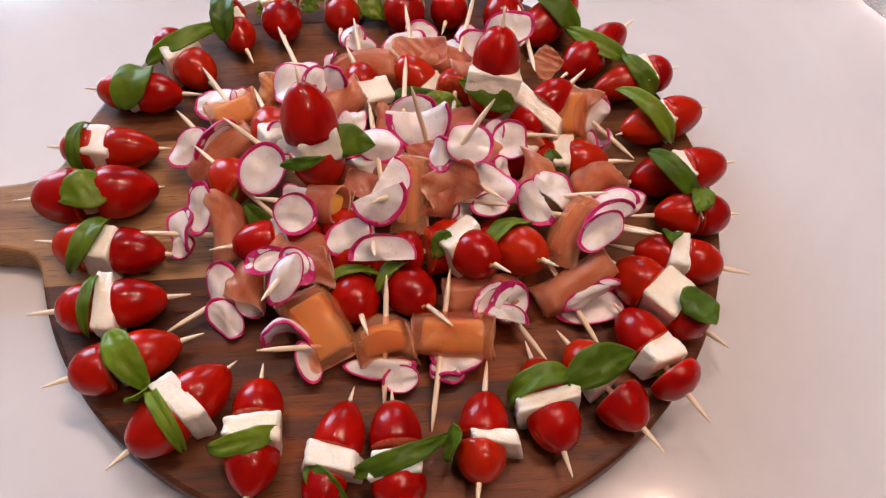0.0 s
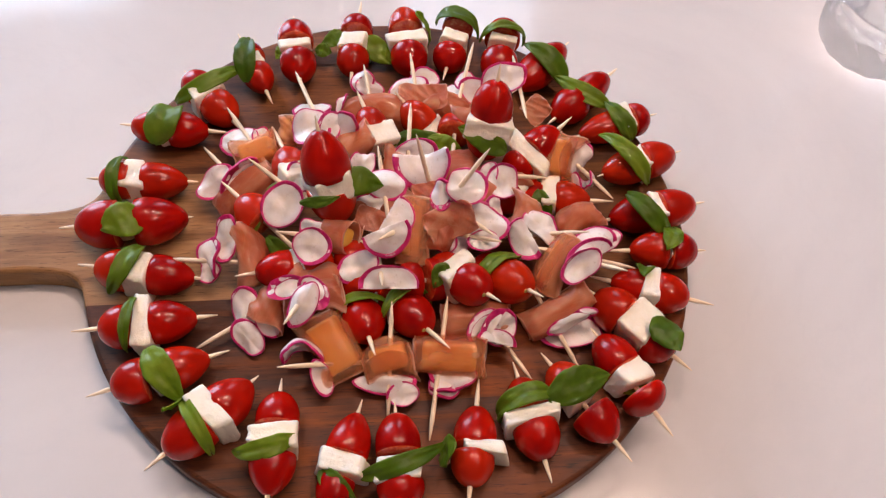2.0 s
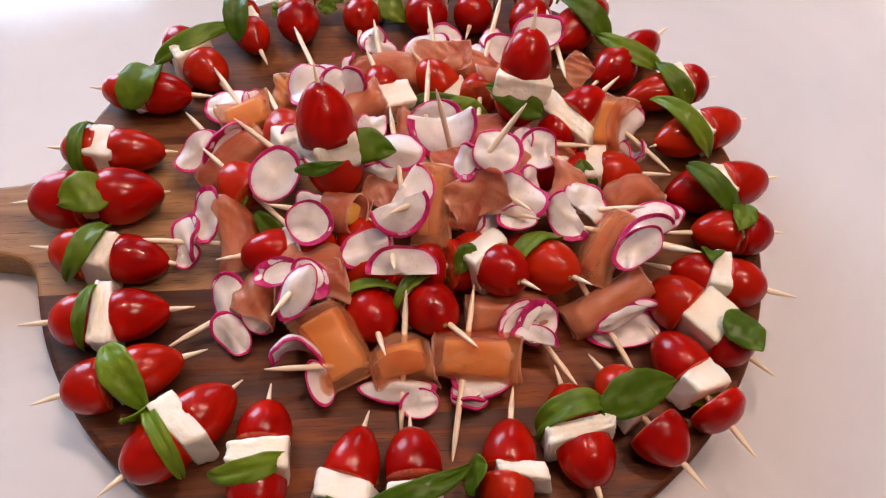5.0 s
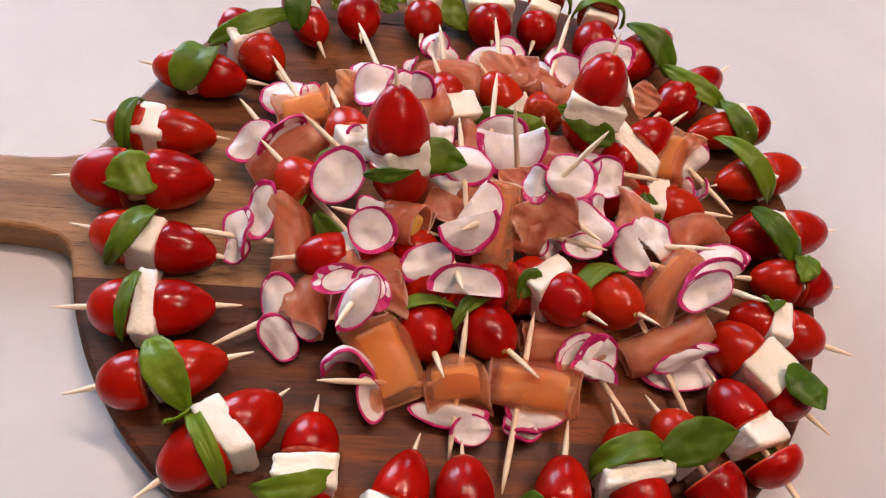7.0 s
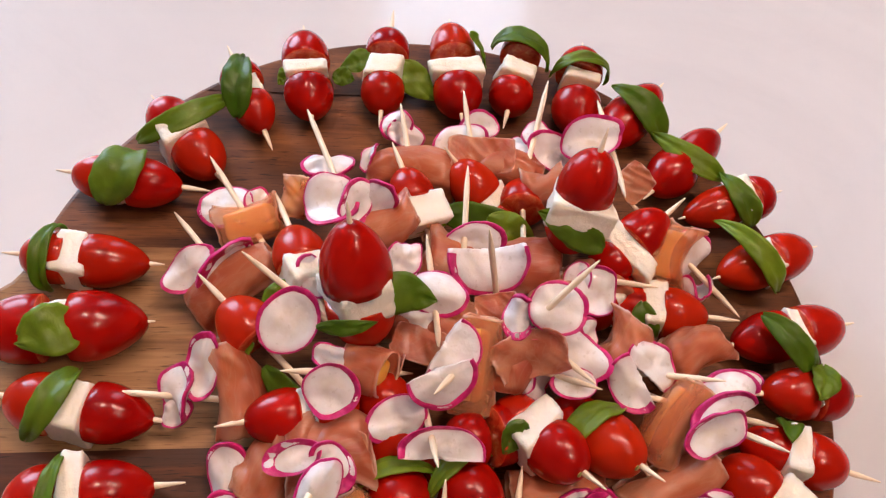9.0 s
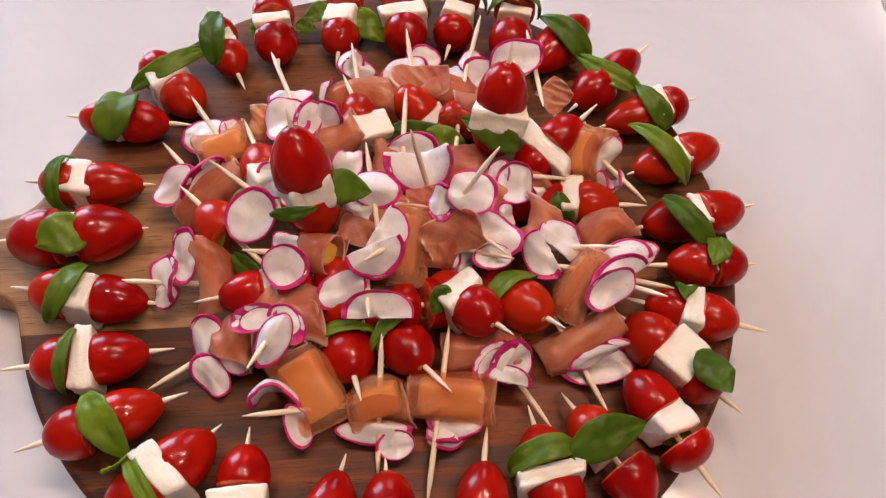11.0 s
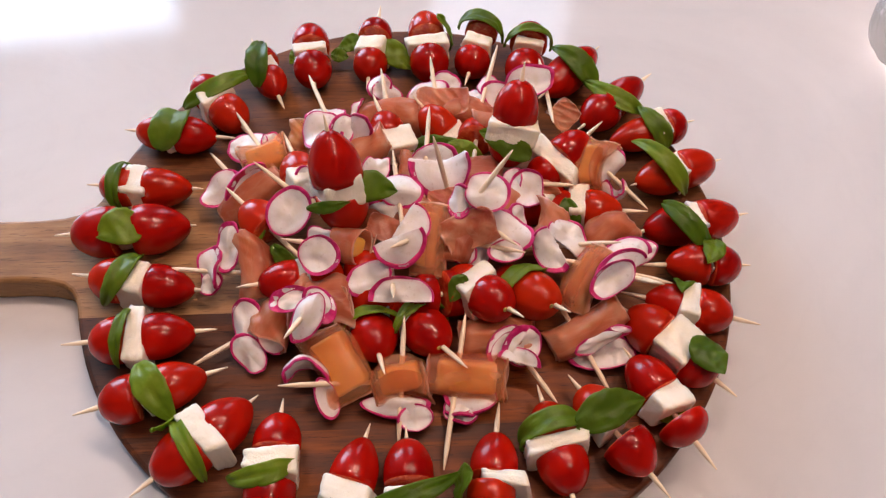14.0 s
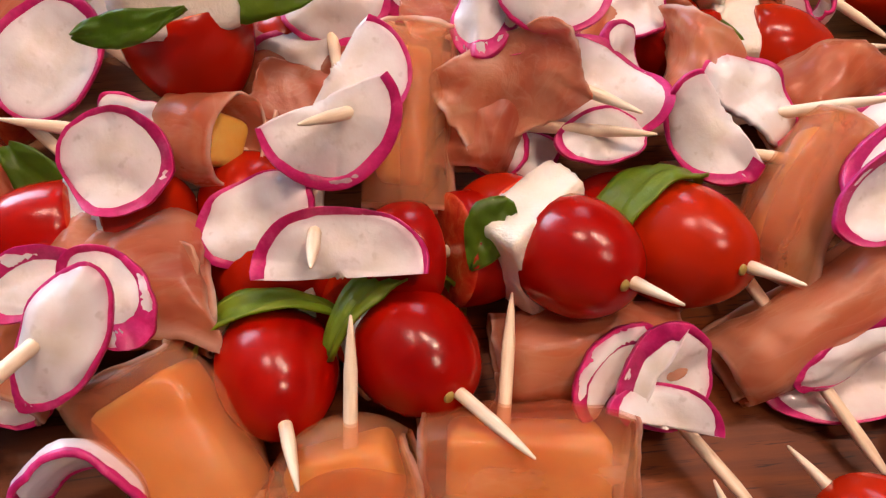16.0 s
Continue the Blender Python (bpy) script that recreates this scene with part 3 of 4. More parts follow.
def wall_with_hole(name, axis, place, lo, hi, hole, thick, label):
    """A wall across axis, from lo to hi along it and from floor to ceiling, with one opening through it."""
    bm = bmesh.new()
    z0, z1 = -0.92, 1.85
    a0, a1, b0, b1 = hole
    for s0, s1, t0, t1 in ((lo, a0, z0, z1), (a1, hi, z0, z1), (a0, a1, z0, b0), (a0, a1, b1, z1)):
        got = bmesh.ops.create_cube(bm, size=1)["verts"]
        for v in got:
            s, t, w = s0 + (v.co.x + 0.5) * (s1 - s0), t0 + (v.co.z + 0.5) * (t1 - t0), place + (v.co.y + 0.5) * thick
            v.co = (s, w, t) if axis == "y" else (w, s, t)
    me = bpy.data.meshes.new(name)
    bm.to_mesh(me)
    bm.free()
    me.materials.append(PAINT)
    return structure(name, me, label, "wall")


def window(name, axis, place, hole, label):
    a0, a1, b0, b1 = hole
    root = tagged(new(name), label, "window", kind="structure")
    t, d = 0.05, 0.03

    def bar(s0, s1, z0, z1, nm):
        lo, hi = ((s0, place - d, z0), (s1, place + d, z1)) if axis == "y" else ((place - d, s0, z0), (place + d, s1, z1))
        part(nm, box_mesh(nm, lo, hi, FRAME, 0.004), root)

    mid = (a0 + a1) / 2
    bar(a0, a0 + t, b0, b1, "window_frame")
    bar(a1 - t, a1, b0, b1, "window_frame")
    bar(a0 + t, a1 - t, b0, b0 + t, "window_frame")
    bar(a0 + t, a1 - t, b1 - t, b1, "window_frame")
    bar(mid - 0.02, mid + 0.02, b0 + t, b1 - t, "mullion")


WEST_HOLE, NORTH_HOLE = (-3.0, -1.26, 0.15, 1.76), (-0.17, 0.3, 0.3, 1.72)
wall_with_hole("wall_north_1", "y", 2.25, -3.4, -0.6, WEST_HOLE, 0.16, "grey painted wall with a wide window")
wall_with_hole("wall_north_2", "y", 2.25, -0.6, 2.4, NORTH_HOLE, 0.16, "grey painted wall with a narrow window")
window("window_1", "y", 2.25, WEST_HOLE, "wide white framed window in the far wall")
window("window_2", "y", 2.25, NORTH_HOLE, "narrow white framed window in the far wall")
structure("wall_west", box_mesh("wall_west", (-3.56, -2.2, -0.92), (-3.4, 2.33, 1.85), PAINT), "plain painted wall", "wall")
structure("wall_east", box_mesh("wall_east", (2.4, -2.2, -0.92), (2.56, 2.33, 1.85), PAINT), "plain painted wall", "wall")
structure("wall_south", box_mesh("wall_south", (-3.56, -2.36, -0.92), (2.56, -2.2, 1.85), DIM), "plain painted wall", "wall")
structure("ceiling", box_mesh("ceiling", (-3.56, -2.36, 1.854), (2.56, 2.33, 1.95), CEIL), "flat grey ceiling, out of view", "ceiling")
structure("floor", box_mesh("floor", (-3.56, -2.36, -1.0), (2.56, 2.33, -0.924), FLOORM), "plain brown floor", "floor")
structure("counter_top", box_mesh("counter_top", (-1.1, -0.62, -0.04), (1.3, 0.78, 0.0), STONE, 0.003), "polished white quartz counter top with faint grey veins", "counter")
structure("counter_base", box_mesh("counter_base", (-1.06, -0.36, -0.92), (1.26, 0.74, -0.042), PAINT, 0.003), "grey painted counter base", "counter")


def ceiling_lamp(x, y):
    root = tagged(new("ceiling_lamp"), "round recessed ceiling lamp with a warm glow", "lamp", "recessed ceiling lamps")
    root.matrix_basis = pose(x, y, 1.852)
    v, f = lathe([(0, 0), (0, 0.068), (0.004, 0.068), (0.004, 0)], 28)
    m = placed(root)
    part("diffuser", mesh_of("diffuser", v, f, LAMP_GLOW, smooth=False), root, m @ pose(0, 0, -0.004, 0, 90, 0))
    v, f = lathe([(0, 0.07), (0, 0.09), (0.008, 0.086), (0.008, 0.07), (0, 0.07)], 28)
    part("trim", mesh_of("trim", v, f, FRAME, smooth=False), root, m @ pose(0, 0, -0.001, 0, 90, 0))


# unseen lamps at assumed places, set for even fill and clear of counter reflections
for lx, ly in ((0.3, 0.42), (0.66, 0.28), (-0.35, 0.3), (0.66, -0.5)):
    ceiling_lamp(lx, ly)


# ---- serving board ----
BOARD_R = 0.1525


def serving_board():
    """A round board of glued planks along the handle, which runs to the west."""
    root = tagged(new("serving_board"), "round acacia wood serving board with a handle, dark and light planks", "board")
    root.matrix_basis = pose(0, 0, 0.0006, 0, 0, HANDLE_TURN)
    m = placed(root)
    cuts = [-0.1522, -0.095, -0.0385, 0.0385, 0.082, 0.118, 0.1522]
    woods = [WOOD_DEEP, WOOD_DEEP, WOOD_LIGHT, WOOD_DARK, WOOD_MID, WOOD_MID]
    for k, (y0, y1) in enumerate(zip(cuts, cuts[1:])):
        part("plank", plank_mesh(y0, y1, k == 2, woods[k]), root, m)


def plank_mesh(y0, y1, handle, wood):
    """The part of the disc between two lines; the middle plank carries the handle."""
    n = 40
    r = BOARD_R
    right, left = [], []
    for i in range(n + 1):
        y = y0 + (y1 - y0) * i / n
        x = math.sqrt(max(r * r - y * y, 1e-8))
        right.append((x, y))
        left.append((-x, y))
    if handle:
        mid = (y0 + y1) / 2
        left = []
        # shoulder, hollow curve and rounded grip
        prof = [(-0.1478, 1.0), (-0.1492, 0.86), (-0.1508, 0.74), (-0.1535, 0.63), (-0.158, 0.54), (-0.166, 0.48), (-0.178, 0.452), (-0.198, 0.455), (-0.225, 0.475), (-0.25, 0.48), (-0.264, 0.44), (-0.272, 0.35), (-0.277, 0.2), (-0.2785, 0.0)]
        hw = (y1 - y0) / 2
        low = [(x, mid - hw * f) for x, f in prof]
        high = [(x, mid + hw * f) for x, f in prof[::-1]]
        left = low + high[1:]
    loop = right + left[::-1]
    bm = bmesh.new()
    vs = [bm.verts.new((x, y, 0.0)) for x, y in loop]
    face = bm.faces.new(vs)
    got = bmesh.ops.extrude_face_region(bm, geom=[face])["geom"]
    bmesh.ops.translate(bm, verts=[g for g in got if isinstance(g, bmesh.types.BMVert)], vec=(0, 0, 0.0154))
    bmesh.ops.recalc_face_normals(bm, faces=bm.faces[:])
    outer = []
    for e in bm.edges:
        p, q = e.verts[0].co, e.verts[1].co
        flat = abs(p.z - q.z) < 1e-6
        glue = abs(p.y - q.y) < 1e-6 and (abs(p.y - y0) < 1e-6 or abs(p.y - y1) < 1e-6) and abs(p.x - q.x) > 0.02
        if flat and not glue:
            outer.append(e)
    bmesh.ops.bevel(bm, geom=outer, offset=0.0022, segments=3, affect="EDGES", profile=0.5)
    bmesh.ops.triangulate(bm, faces=[f for f in bm.faces if len(f.verts) > 4])
    me = bpy.data.meshes.new("plank")
    bm.to_mesh(me)
    bm.free()
    me.materials.append(wood)
    return me


HANDLE_TURN = 8.5
serving_board()


# ---- drinking glass ----
def turned_glass(name, profile, fluted):
    """A closed glass body turned round z; the flutes slant round the foot."""
    n = 96
    verts, faces, rows = [], [], []
    for z, r, out in profile:
        row = []
        for k in range(n if r > 0 else 1):
            a = 2 * math.pi * k / n
            q = r
            if fluted and out and z > 0.001:
                q = r * (1 - 0.13 * (1 - abs(math.sin(7 * (a + z * 17)))) * math.sin(math.pi * min(1, z / 0.042)) ** 0.5)
            row.append(len(verts))
            verts.append((q * math.cos(a), q * math.sin(a), z))
        rows.append(row)
    for p, q in zip(rows, rows[1:]):
        for k in range(n):
            j = (k + 1) % n
            if len(p) == 1:
                faces.append((p[0], q[j], q[k]))
            elif len(q) == 1:
                faces.append((p[k], p[j], q[0]))
            else:
                faces.append((p[k], p[j], q[j], q[k]))
    return mesh_of(name, verts, faces, GLASS)


def tumbler(x, y):
    """A heavy clear tumbler whose thick foot is cut in slanting flutes."""
    root = tagged(new("tumbler"), "clear heavy glass tumbler with a fluted base on the counter", "glass")
    root.matrix_basis = pose(x, y, 0.0004, 0, 0, 10)
    m = placed(root)
    foot = [(0.0, 0.0, 1), (0.0, 0.029, 1), (0.002, 0.0335, 1), (0.006, 0.0365, 1), (0.012, 0.0385, 1), (0.02, 0.0393, 1), (0.03, 0.0393, 1), (0.0395, 0.0388, 1), (0.0395, 0.0362, 0), (0.03, 0.0335, 0), (0.022, 0.029, 0), (0.0185, 0.018, 0), (0.0175, 0.0, 0)]
    bowl = [(0.0398, 0.0362, 0), (0.0398, 0.0388, 0), (0.06, 0.0398, 0), (0.095, 0.0425, 0), (0.0962, 0.0415, 0), (0.095, 0.0405, 0), (0.06, 0.0376, 0), (0.0398, 0.0362, 0)]
    fine = []
    for (z0, r0, o0), (z1, r1, o1) in zip(foot, foot[1:]):
        steps = 4 if o0 and o1 and z1 > z0 else 1
        fine += [(z0 + (z1 - z0) * i / steps, r0 + (r1 - r0) * i / steps, o0) for i in range(steps)]
    foot = fine + foot[-1:]
    base = part("base", turned_glass("base", foot, True), root, m, "thick fluted glass base")
    side = part("bowl", turned_glass("bowl", bowl, False), root, m)
    base.visible_shadow = side.visible_shadow = False


tumbler(0.3, 0.188)


# ---- ring of skewers along the rim of the board (millimetres) ----
RING = "caprese skewers round the rim"
caprese((-131.1, 8.4, 25.5), 4, 0, (-26.0, 30.1), (-19.5, -3.5, 9.9), (3.5, 25.1, 10.2), (-6.0, 4.5, 17.0, 17.0), [(-7, -20, 90, 40, 6, 11, 0)], "cherry tomato halves, mozzarella and basil on a pick", RING, pointed="b")
caprese((-127.7, -19.1, 27.8), 12, 0, (-32.4, 31.0), (-24.8, -4.8, 12.3), (4.8, 28.7, 12.4), (-4.5, 4.5, 13.2, 13.2), [], "large cherry tomato halves, mozzarella and basil on a pick", RING, pointed="b", laid=[((-118.8, -16.8, 36.0), (-133.5, -28.7, 36.0), 17, 14)])
caprese((-115.1, -44.8, 25.7), -2, -0, (-30.1, 32.8), (-21.6, -6.5, 10.3), (6.5, 26.1, 10.2), (-6.9, 6.6, 17.7, 17.7), [(-6, -10, -105, 36, 9, 11.5, 0)], "cherry tomato halves, mozzarella and basil on a pick", RING, pointed="b")
caprese((-107.0, -71.7, 26.0), 13, -0, (-30.4, 33.7), (-18.8, -5.3, 10.6), (5.3, 24.8, 10.4), (-3.0, 5.3, 23.4, 19.8, 0, -3, 0), [(-4, -10, -90, 34, 5, 11.5, 0)], "cherry tomato halves, mozzarella and basil on a pick", RING, pointed="b")
caprese((-94.5, -95.2, 25.7), 26, -0, (-29.1, 32.7), (-18.9, -4.3, 10.4), (4.3, 24.0, 10.1), (-1.9, 4.7, 14.1, 14.1), [], "cherry tomato halves, mozzarella and basil on a pick", RING, pointed="b", laid=[((-98.3, -87.1, 36.5), (-80.5, -104.4, 29.0), 12.5, 15)])
caprese((-66.9, -112.3, 26.4), 50, -0, (-32.2, 26.8), (-22.3, -3.1, 11.1), (4.6, 22.7, 10.8), (-3.1, 5.8, 22.5, 20.6), [(-6.2, 0, 90, 46, 6, 12.2, 0), (-7, 70, 60, 20, 8, 13, 4)], "cherry tomato halves, mozzarella and basil on a pick", RING, pointed="b")
caprese((-37.8, -119.4, 25.4), 94, -1, (-33.3, 28.2), (-23.3, -6.8, 10.2), (6.6, 21.5, 9.7), (-5.0, 5.2, 19.2, 18.3), [], "cherry tomato halves, mozzarella and basil on a pick", RING, pointed="a", laid=[((-26.1, -119.8, 30.0), (-52.7, -124.0, 28.0), 8, 15)])
caprese((-8.6, -128.1, 24.4), 80, 2, (-25.7, 30.2), (-19.2, -5.0, 8.1), (5.5, 24.2, 9.7), (-3.8, 5.4, 21.1, 15.4), [], "small cherry tomato halves, mozzarella and basil on a pick", RING, pointed="b", laid=[((-18.2, -130.9, 27.0), (-1.7, -139.8, 23.0), 9, 12)])
caprese((15.0, -124.7, 25.7), 99, -0, (-28.5, 26.9), (-19.6, -7.8, 10.3), (4.2, 21.6, 10.0), (-8.5, 0.5, 17.5, 17.5), [], "cherry tomato halves, mozzarella and basil on a pick", RING, pointed="", scar=True, laid=[((-0.1, -134.4, 25.0), (29.4, -116.2, 32.0), 8, 20)])
caprese((45.9, -116.4, 25.1), 88, -0, (-25.3, 32.5), (-15.7, -2.0, 9.6), (1.9, 19.5, 9.6), (-2.6, 2.5, 18.2, 18.2, -5, 0, 0), [(-2.0, 75, 90, 20, 13, 12, 4)], "cherry tomato halves, mozzarella and basil on a pick", RING, pointed="")
caprese((70.2, -99.9, 25.9), 108, -0, (-29.3, 26.5), (-19.7, -3.8, 10.5), (3.7, 18.8, 10.3), (-4.4, 2.3, 24.8, 19.6), [(3.7, 20, 90, 44, 9, 13, 0)], "cherry tomato halves, mozzarella and basil on a pick", RING, pointed="b")
caprese((92.6, -90.5, 25.7), 129, -1, (-33.1, 28.4), (-22.0, -6.2, 10.6), (6.1, 20.7, 9.9), (-1.4, 4.9, 14.5, 14.5), [], "cherry tomato halves, mozzarella and basil on a pick", RING, pointed="a", laid=[((73.5, -95.7, 36.0), (100.5, -82.9, 37.0), 15, 40)])
caprese((115.5, -79.2, 26.1), 124, -1, (-29.4, 31.0), (-16.5, -6.9, 10.9), (6.8, 25.4, 10.3), (-3.3, 6.7, 16.6, 16.6), [], "cherry tomato halves, mozzarella and basil on a pick", RING, pointed="", laid=[((103.9, -79.4, 23.0), (122.9, -78.7, 22.0), 9, 14)])
caprese((119.8, -51.8, 26.3), 141, 1, (-31.0, 30.0), (-20.4, -8.0, 10.6), (8.0, 25.2, 11.2), (-7.6, 7.4, 17.5, 17.5), [(-12, 0, 165, 19, 15, 12, 0)], "cherry tomato halves, mozzarella and basil on a pick", RING, pointed="")
caprese((127.3, -30.1, 25.1), 169, -2, (-31.4, 29.5), (-19.6, -3.8, 10.2), (3.8, 18.8, 9.0), (-4.4, 4.3, 18.8, 17.0), [(3.8, -50, 90, 18, 9, 10.5, 0)], "small cherry tomato halves, mozzarella and basil on a pick", RING, pointed="b")
caprese((137.8, -6.5, 25.6), -174, -0, (-20.4, 30.8), (-15.8, -1.4, 10.1), (1.4, 19.0, 10.1), (-2.0, 0.2, 12.1, 12.1), [(0.0, -10, 60, 16, 10, 11, 0)], "cherry tomato halves, mozzarella and basil on a pick", RING, pointed="b")
caprese((133.1, 17.0, 25.9), -162, 0, (-29.3, 31.1), (-23.5, -3.5, 10.4), (3.5, 24.7, 10.5), (-4.1, 1.4, 14.6, 14.6), [], "cherry tomato halves, mozzarella and basil on a pick", RING, pointed="b", laid=[((113.0, 15.7, 38.0), (138.9, 6.2, 24.0), 10, 13)])
caprese((128.2, 48.4, 25.7), -154, -0, (-26.3, 26.2), (-21.8, -2.1, 10.3), (2.1, 22.9, 10.1), (-2.7, 1.0, 15.7, 15.7), [], "cherry tomato halves, mozzarella and basil on a pick", RING, pointed="b", laid=[((135.6, 38.3, 22.0), (106.1, 56.2, 32.0), 9, 19)])
caprese((121.4, 77.3, 25.1), -155, -1, (-21.4, 31.1), (-15.9, -4.4, 9.8), (4.4, 28.0, 9.1), (-4.1, 4.1, 15.1, 15.1), [], "cherry tomato halves, mozzarella and basil on a pick", RING, pointed="b", laid=[((124.2, 65.0, 22.0), (112.3, 83.7, 33.0), 10, 14)])
caprese((96.4, 92.0, 25.6), -130, 1, (-37.2, 28.4), (-27.2, -2.9, 9.4), (3.2, 21.8, 10.8), (-2.6, 2.9, 13.2, 13.2), [], "cherry tomato halves, mozzarella and basil on a pick", RING, pointed="b", laid=[((114.7, 82.8, 28.0), (84.9, 101.6, 32.0), 10, 26)])
caprese((75.5, 116.1, 25.7), -125, 2, (-28.9, 31.4), (-23.0, 0.4, 9.4), (0.0, 24.6, 11.2), (-2.0, 2.0, 12.1, 12.1), [], "cherry tomato halves, mozzarella and basil on a pick", RING, pointed="b", laid=[((90.0, 105.3, 22.0), (65.2, 118.9, 36.0), 12, 18)])
caprese((51.1, 125.7, 26.6), -94, 0, (-29.8, 32.0), (-23.9, -7.4, 11.0), (7.4, 25.2, 11.2), (-5.2, 0.1, 15.8, 15.8), [(-7.4, 0, 90, 44, 7, 12.5, 0)], "large cherry tomato halves, mozzarella and basil on a pick", RING, pointed="")
caprese((22.8, 129.8, 25.6), -98, 1, (-31.9, 33.4), (-26.4, -10.2, 9.7), (10.4, 23.2, 10.4), (-2.0, 6.7, 16.2, 16.2), [(-10.2, -5, 90, 42, 10, 13, 0)], "cherry tomato halves, mozzarella and basil on a pick", RING, pointed="")
caprese((-4.6, 125.0, 26.3), -80, 0, (-32.7, 30.5), (-27.7, -8.3, 10.6), (8.5, 24.4, 11.1), (-0.2, 9.1, 21.3, 20.2), [(-8.3, 70, 90, 24, 10, 13, 2)], "cherry tomato halves, mozzarella and basil on a pick", RING, pointed="")
caprese((-35.1, 120.4, 25.3), -88, -0, (-38.2, 32.3), (-23.8, -8.6, 10.0), (8.5, 23.7, 9.7), (-2.2, 8.3, 17.3, 17.3), [], "cherry tomato halves, mozzarella and basil on a pick", RING, pointed="", laid=[((-29.2, 123.1, 31.0), (-13.7, 112.3, 22.0), 13, 40), ((-41.7, 125.2, 29.0), (-53.6, 118.1, 26.0), 9, 20)])
caprese((-67.4, 109.4, 26.2), -76, -0, (-30.3, 28.6), (-24.5, -6.3, 10.7), (6.3, 22.1, 10.7), (-2.7, 3.3, 16.9, 16.9), [], "cherry tomato halves, mozzarella and basil on a pick", RING, pointed="", laid=[((-57.8, 111.5, 27.0), (-48.9, 113.2, 24.0), 8, 20), ((-73.9, 111.3, 27.0), (-79.1, 105.7, 24.0), 7, 20)])
caprese((-90.3, 96.2, 24.8), -60, -0, (-28.8, 31.7), (-17.3, -5.2, 9.4), (5.1, 21.5, 9.0), (-4.9, 4.8, 12.7, 12.7), [], "small cherry tomato halves, mozzarella and basil on a pick", RING, pointed="b", laid=[((-93.0, 79.7, 26.0), (-91.5, 106.9, 33.0), 12, 16)])
caprese((-108.9, 68.7, 25.6), -44, 0, (-26.1, 34.1), (-21.2, -6.0, 10.1), (6.0, 22.6, 10.2), (-5.7, 5.7, 20.0, 19.1), [], "cherry tomato halves, mozzarella and basil on a pick", RING, pointed="", laid=[((-128.9, 64.7, 22.0), (-97.9, 89.6, 26.0), 9, 17)])
caprese((-126.2, 44.7, 24.9), -1, 2, (-25.8, 33.8), (-19.2, -4.0, 8.8), (4.0, 22.9, 10.1), (-2.7, 2.2, 14.5, 14.5), [(0.0, -5, 80, 36, 17, 11.5, 0)], "small cherry tomato halves, mozzarella and basil on a pick", RING, pointed="b")

# ---- caprese skewers heaped in the middle ----
HEAP = "caprese skewers in the heap"
caprese((-29.8, -4.4, 56.4), -63, -64, (-33, 24), (-26.0, -3.2, 12), (3.2, 22.5, 11.8), (-5.0, 6.0, 20, 21), [], "tomato, mozzarella and basil on a pick, standing on end", HEAP, pointed="a", free=[((-16, -6, 58), -75, 50, -12, 22, 13, 16), ((-32, -20, 62), -100, 50, 24, 19, 5, 12)])
caprese((44.3, 43.5, 52.3), -97, -65, (-31.8, 18.2), (-23.0, -3.7, 11), (3.7, 20.0, 11), (-5.0, 6.0, 22, 21), [], "tomato, mozzarella and basil on a pick, standing on end", HEAP, pointed="", free=[((42, 32, 52), -95, 50, 165, 27, 13, 26)])
caprese((66.6, 38.6, 35.1), -135, -18, (-31.8, 26.2), (-21.5, -4.2, 10), (4.2, 16.5, 9), (-5.0, 5.0, 29, 14), [], "tomato, mozzarella and basil on a pick, leaning on the heap", HEAP, pointed="")
caprese((13.4, 57.4, 26.4), -34, -29, (-28.0, 30.0), (-20.5, -3.2, 9.8), (3.2, 17.5, 9), (-3.5, 3.5, 15, 15), [], "tomato, mozzarella and basil on a pick, leaning on the heap", HEAP, pointed="", free=[((8, 48, 31), -90, 45, 10, 28, 12, 30), ((22, 43, 33), -80, 50, -30, 20, 12, 25)])
caprese((-13.4, 42.7, 35.5), -63, -8, (-30.8, 29.2), (-18.5, -3.2, 8.8), None, (-4, 8, 18, 15), [], "tomato, mozzarella and basil on a pick, leaning on the heap", HEAP, pointed="", free=[((-16, 37, 33), -90, 50, 5, 26, 8, 30)])
caprese((-48.6, 6.0, 42.7), -62, 8, (-39.1, 22.9), (-20.5, -3.2, 9.8), None, (-4, 6, 16, 16), [], "tomato, mozzarella and basil on a pick, leaning on the heap", HEAP, pointed="")
caprese((-58.4, -19.7, 38.0), -38, -5, (-33.9, 28.1), (-20.0, -2.7, 10.2), None, None, [], "tomato, mozzarella and basil on a pick, leaning on the heap", HEAP, pointed="", free=[((-65, -25, 38), -90, 50, 235, 14, 5, 30), ((-57, -4, 41), -90, 55, 60, 14, 9, 30)])
caprese((-40.6, -39.3, 34.4), 19, -3, (-29.1, 32.9), (-20.0, -2.7, 9.2), (2.7, 17.0, 9.5), (-3.0, 3.0, 14, 14), [], "tomato, mozzarella and basil on a pick, leaning on the heap", HEAP, pointed="", free=[((-47, -34, 38), -90, 50, -40, 24, 8, 40)])
caprese((79.2, 18.4, 26.2), 177, -10, (-32.4, 29.6), (-21.0, -3.7, 10.2), (3.7, 18.0, 9.8), (-4.0, 4.0, 18, 18), [(3.7, 60, 90, 20, 10, 10.5, 0)], "tomato, mozzarella and basil on a pick, lying on the heap", HEAP, pointed="a")
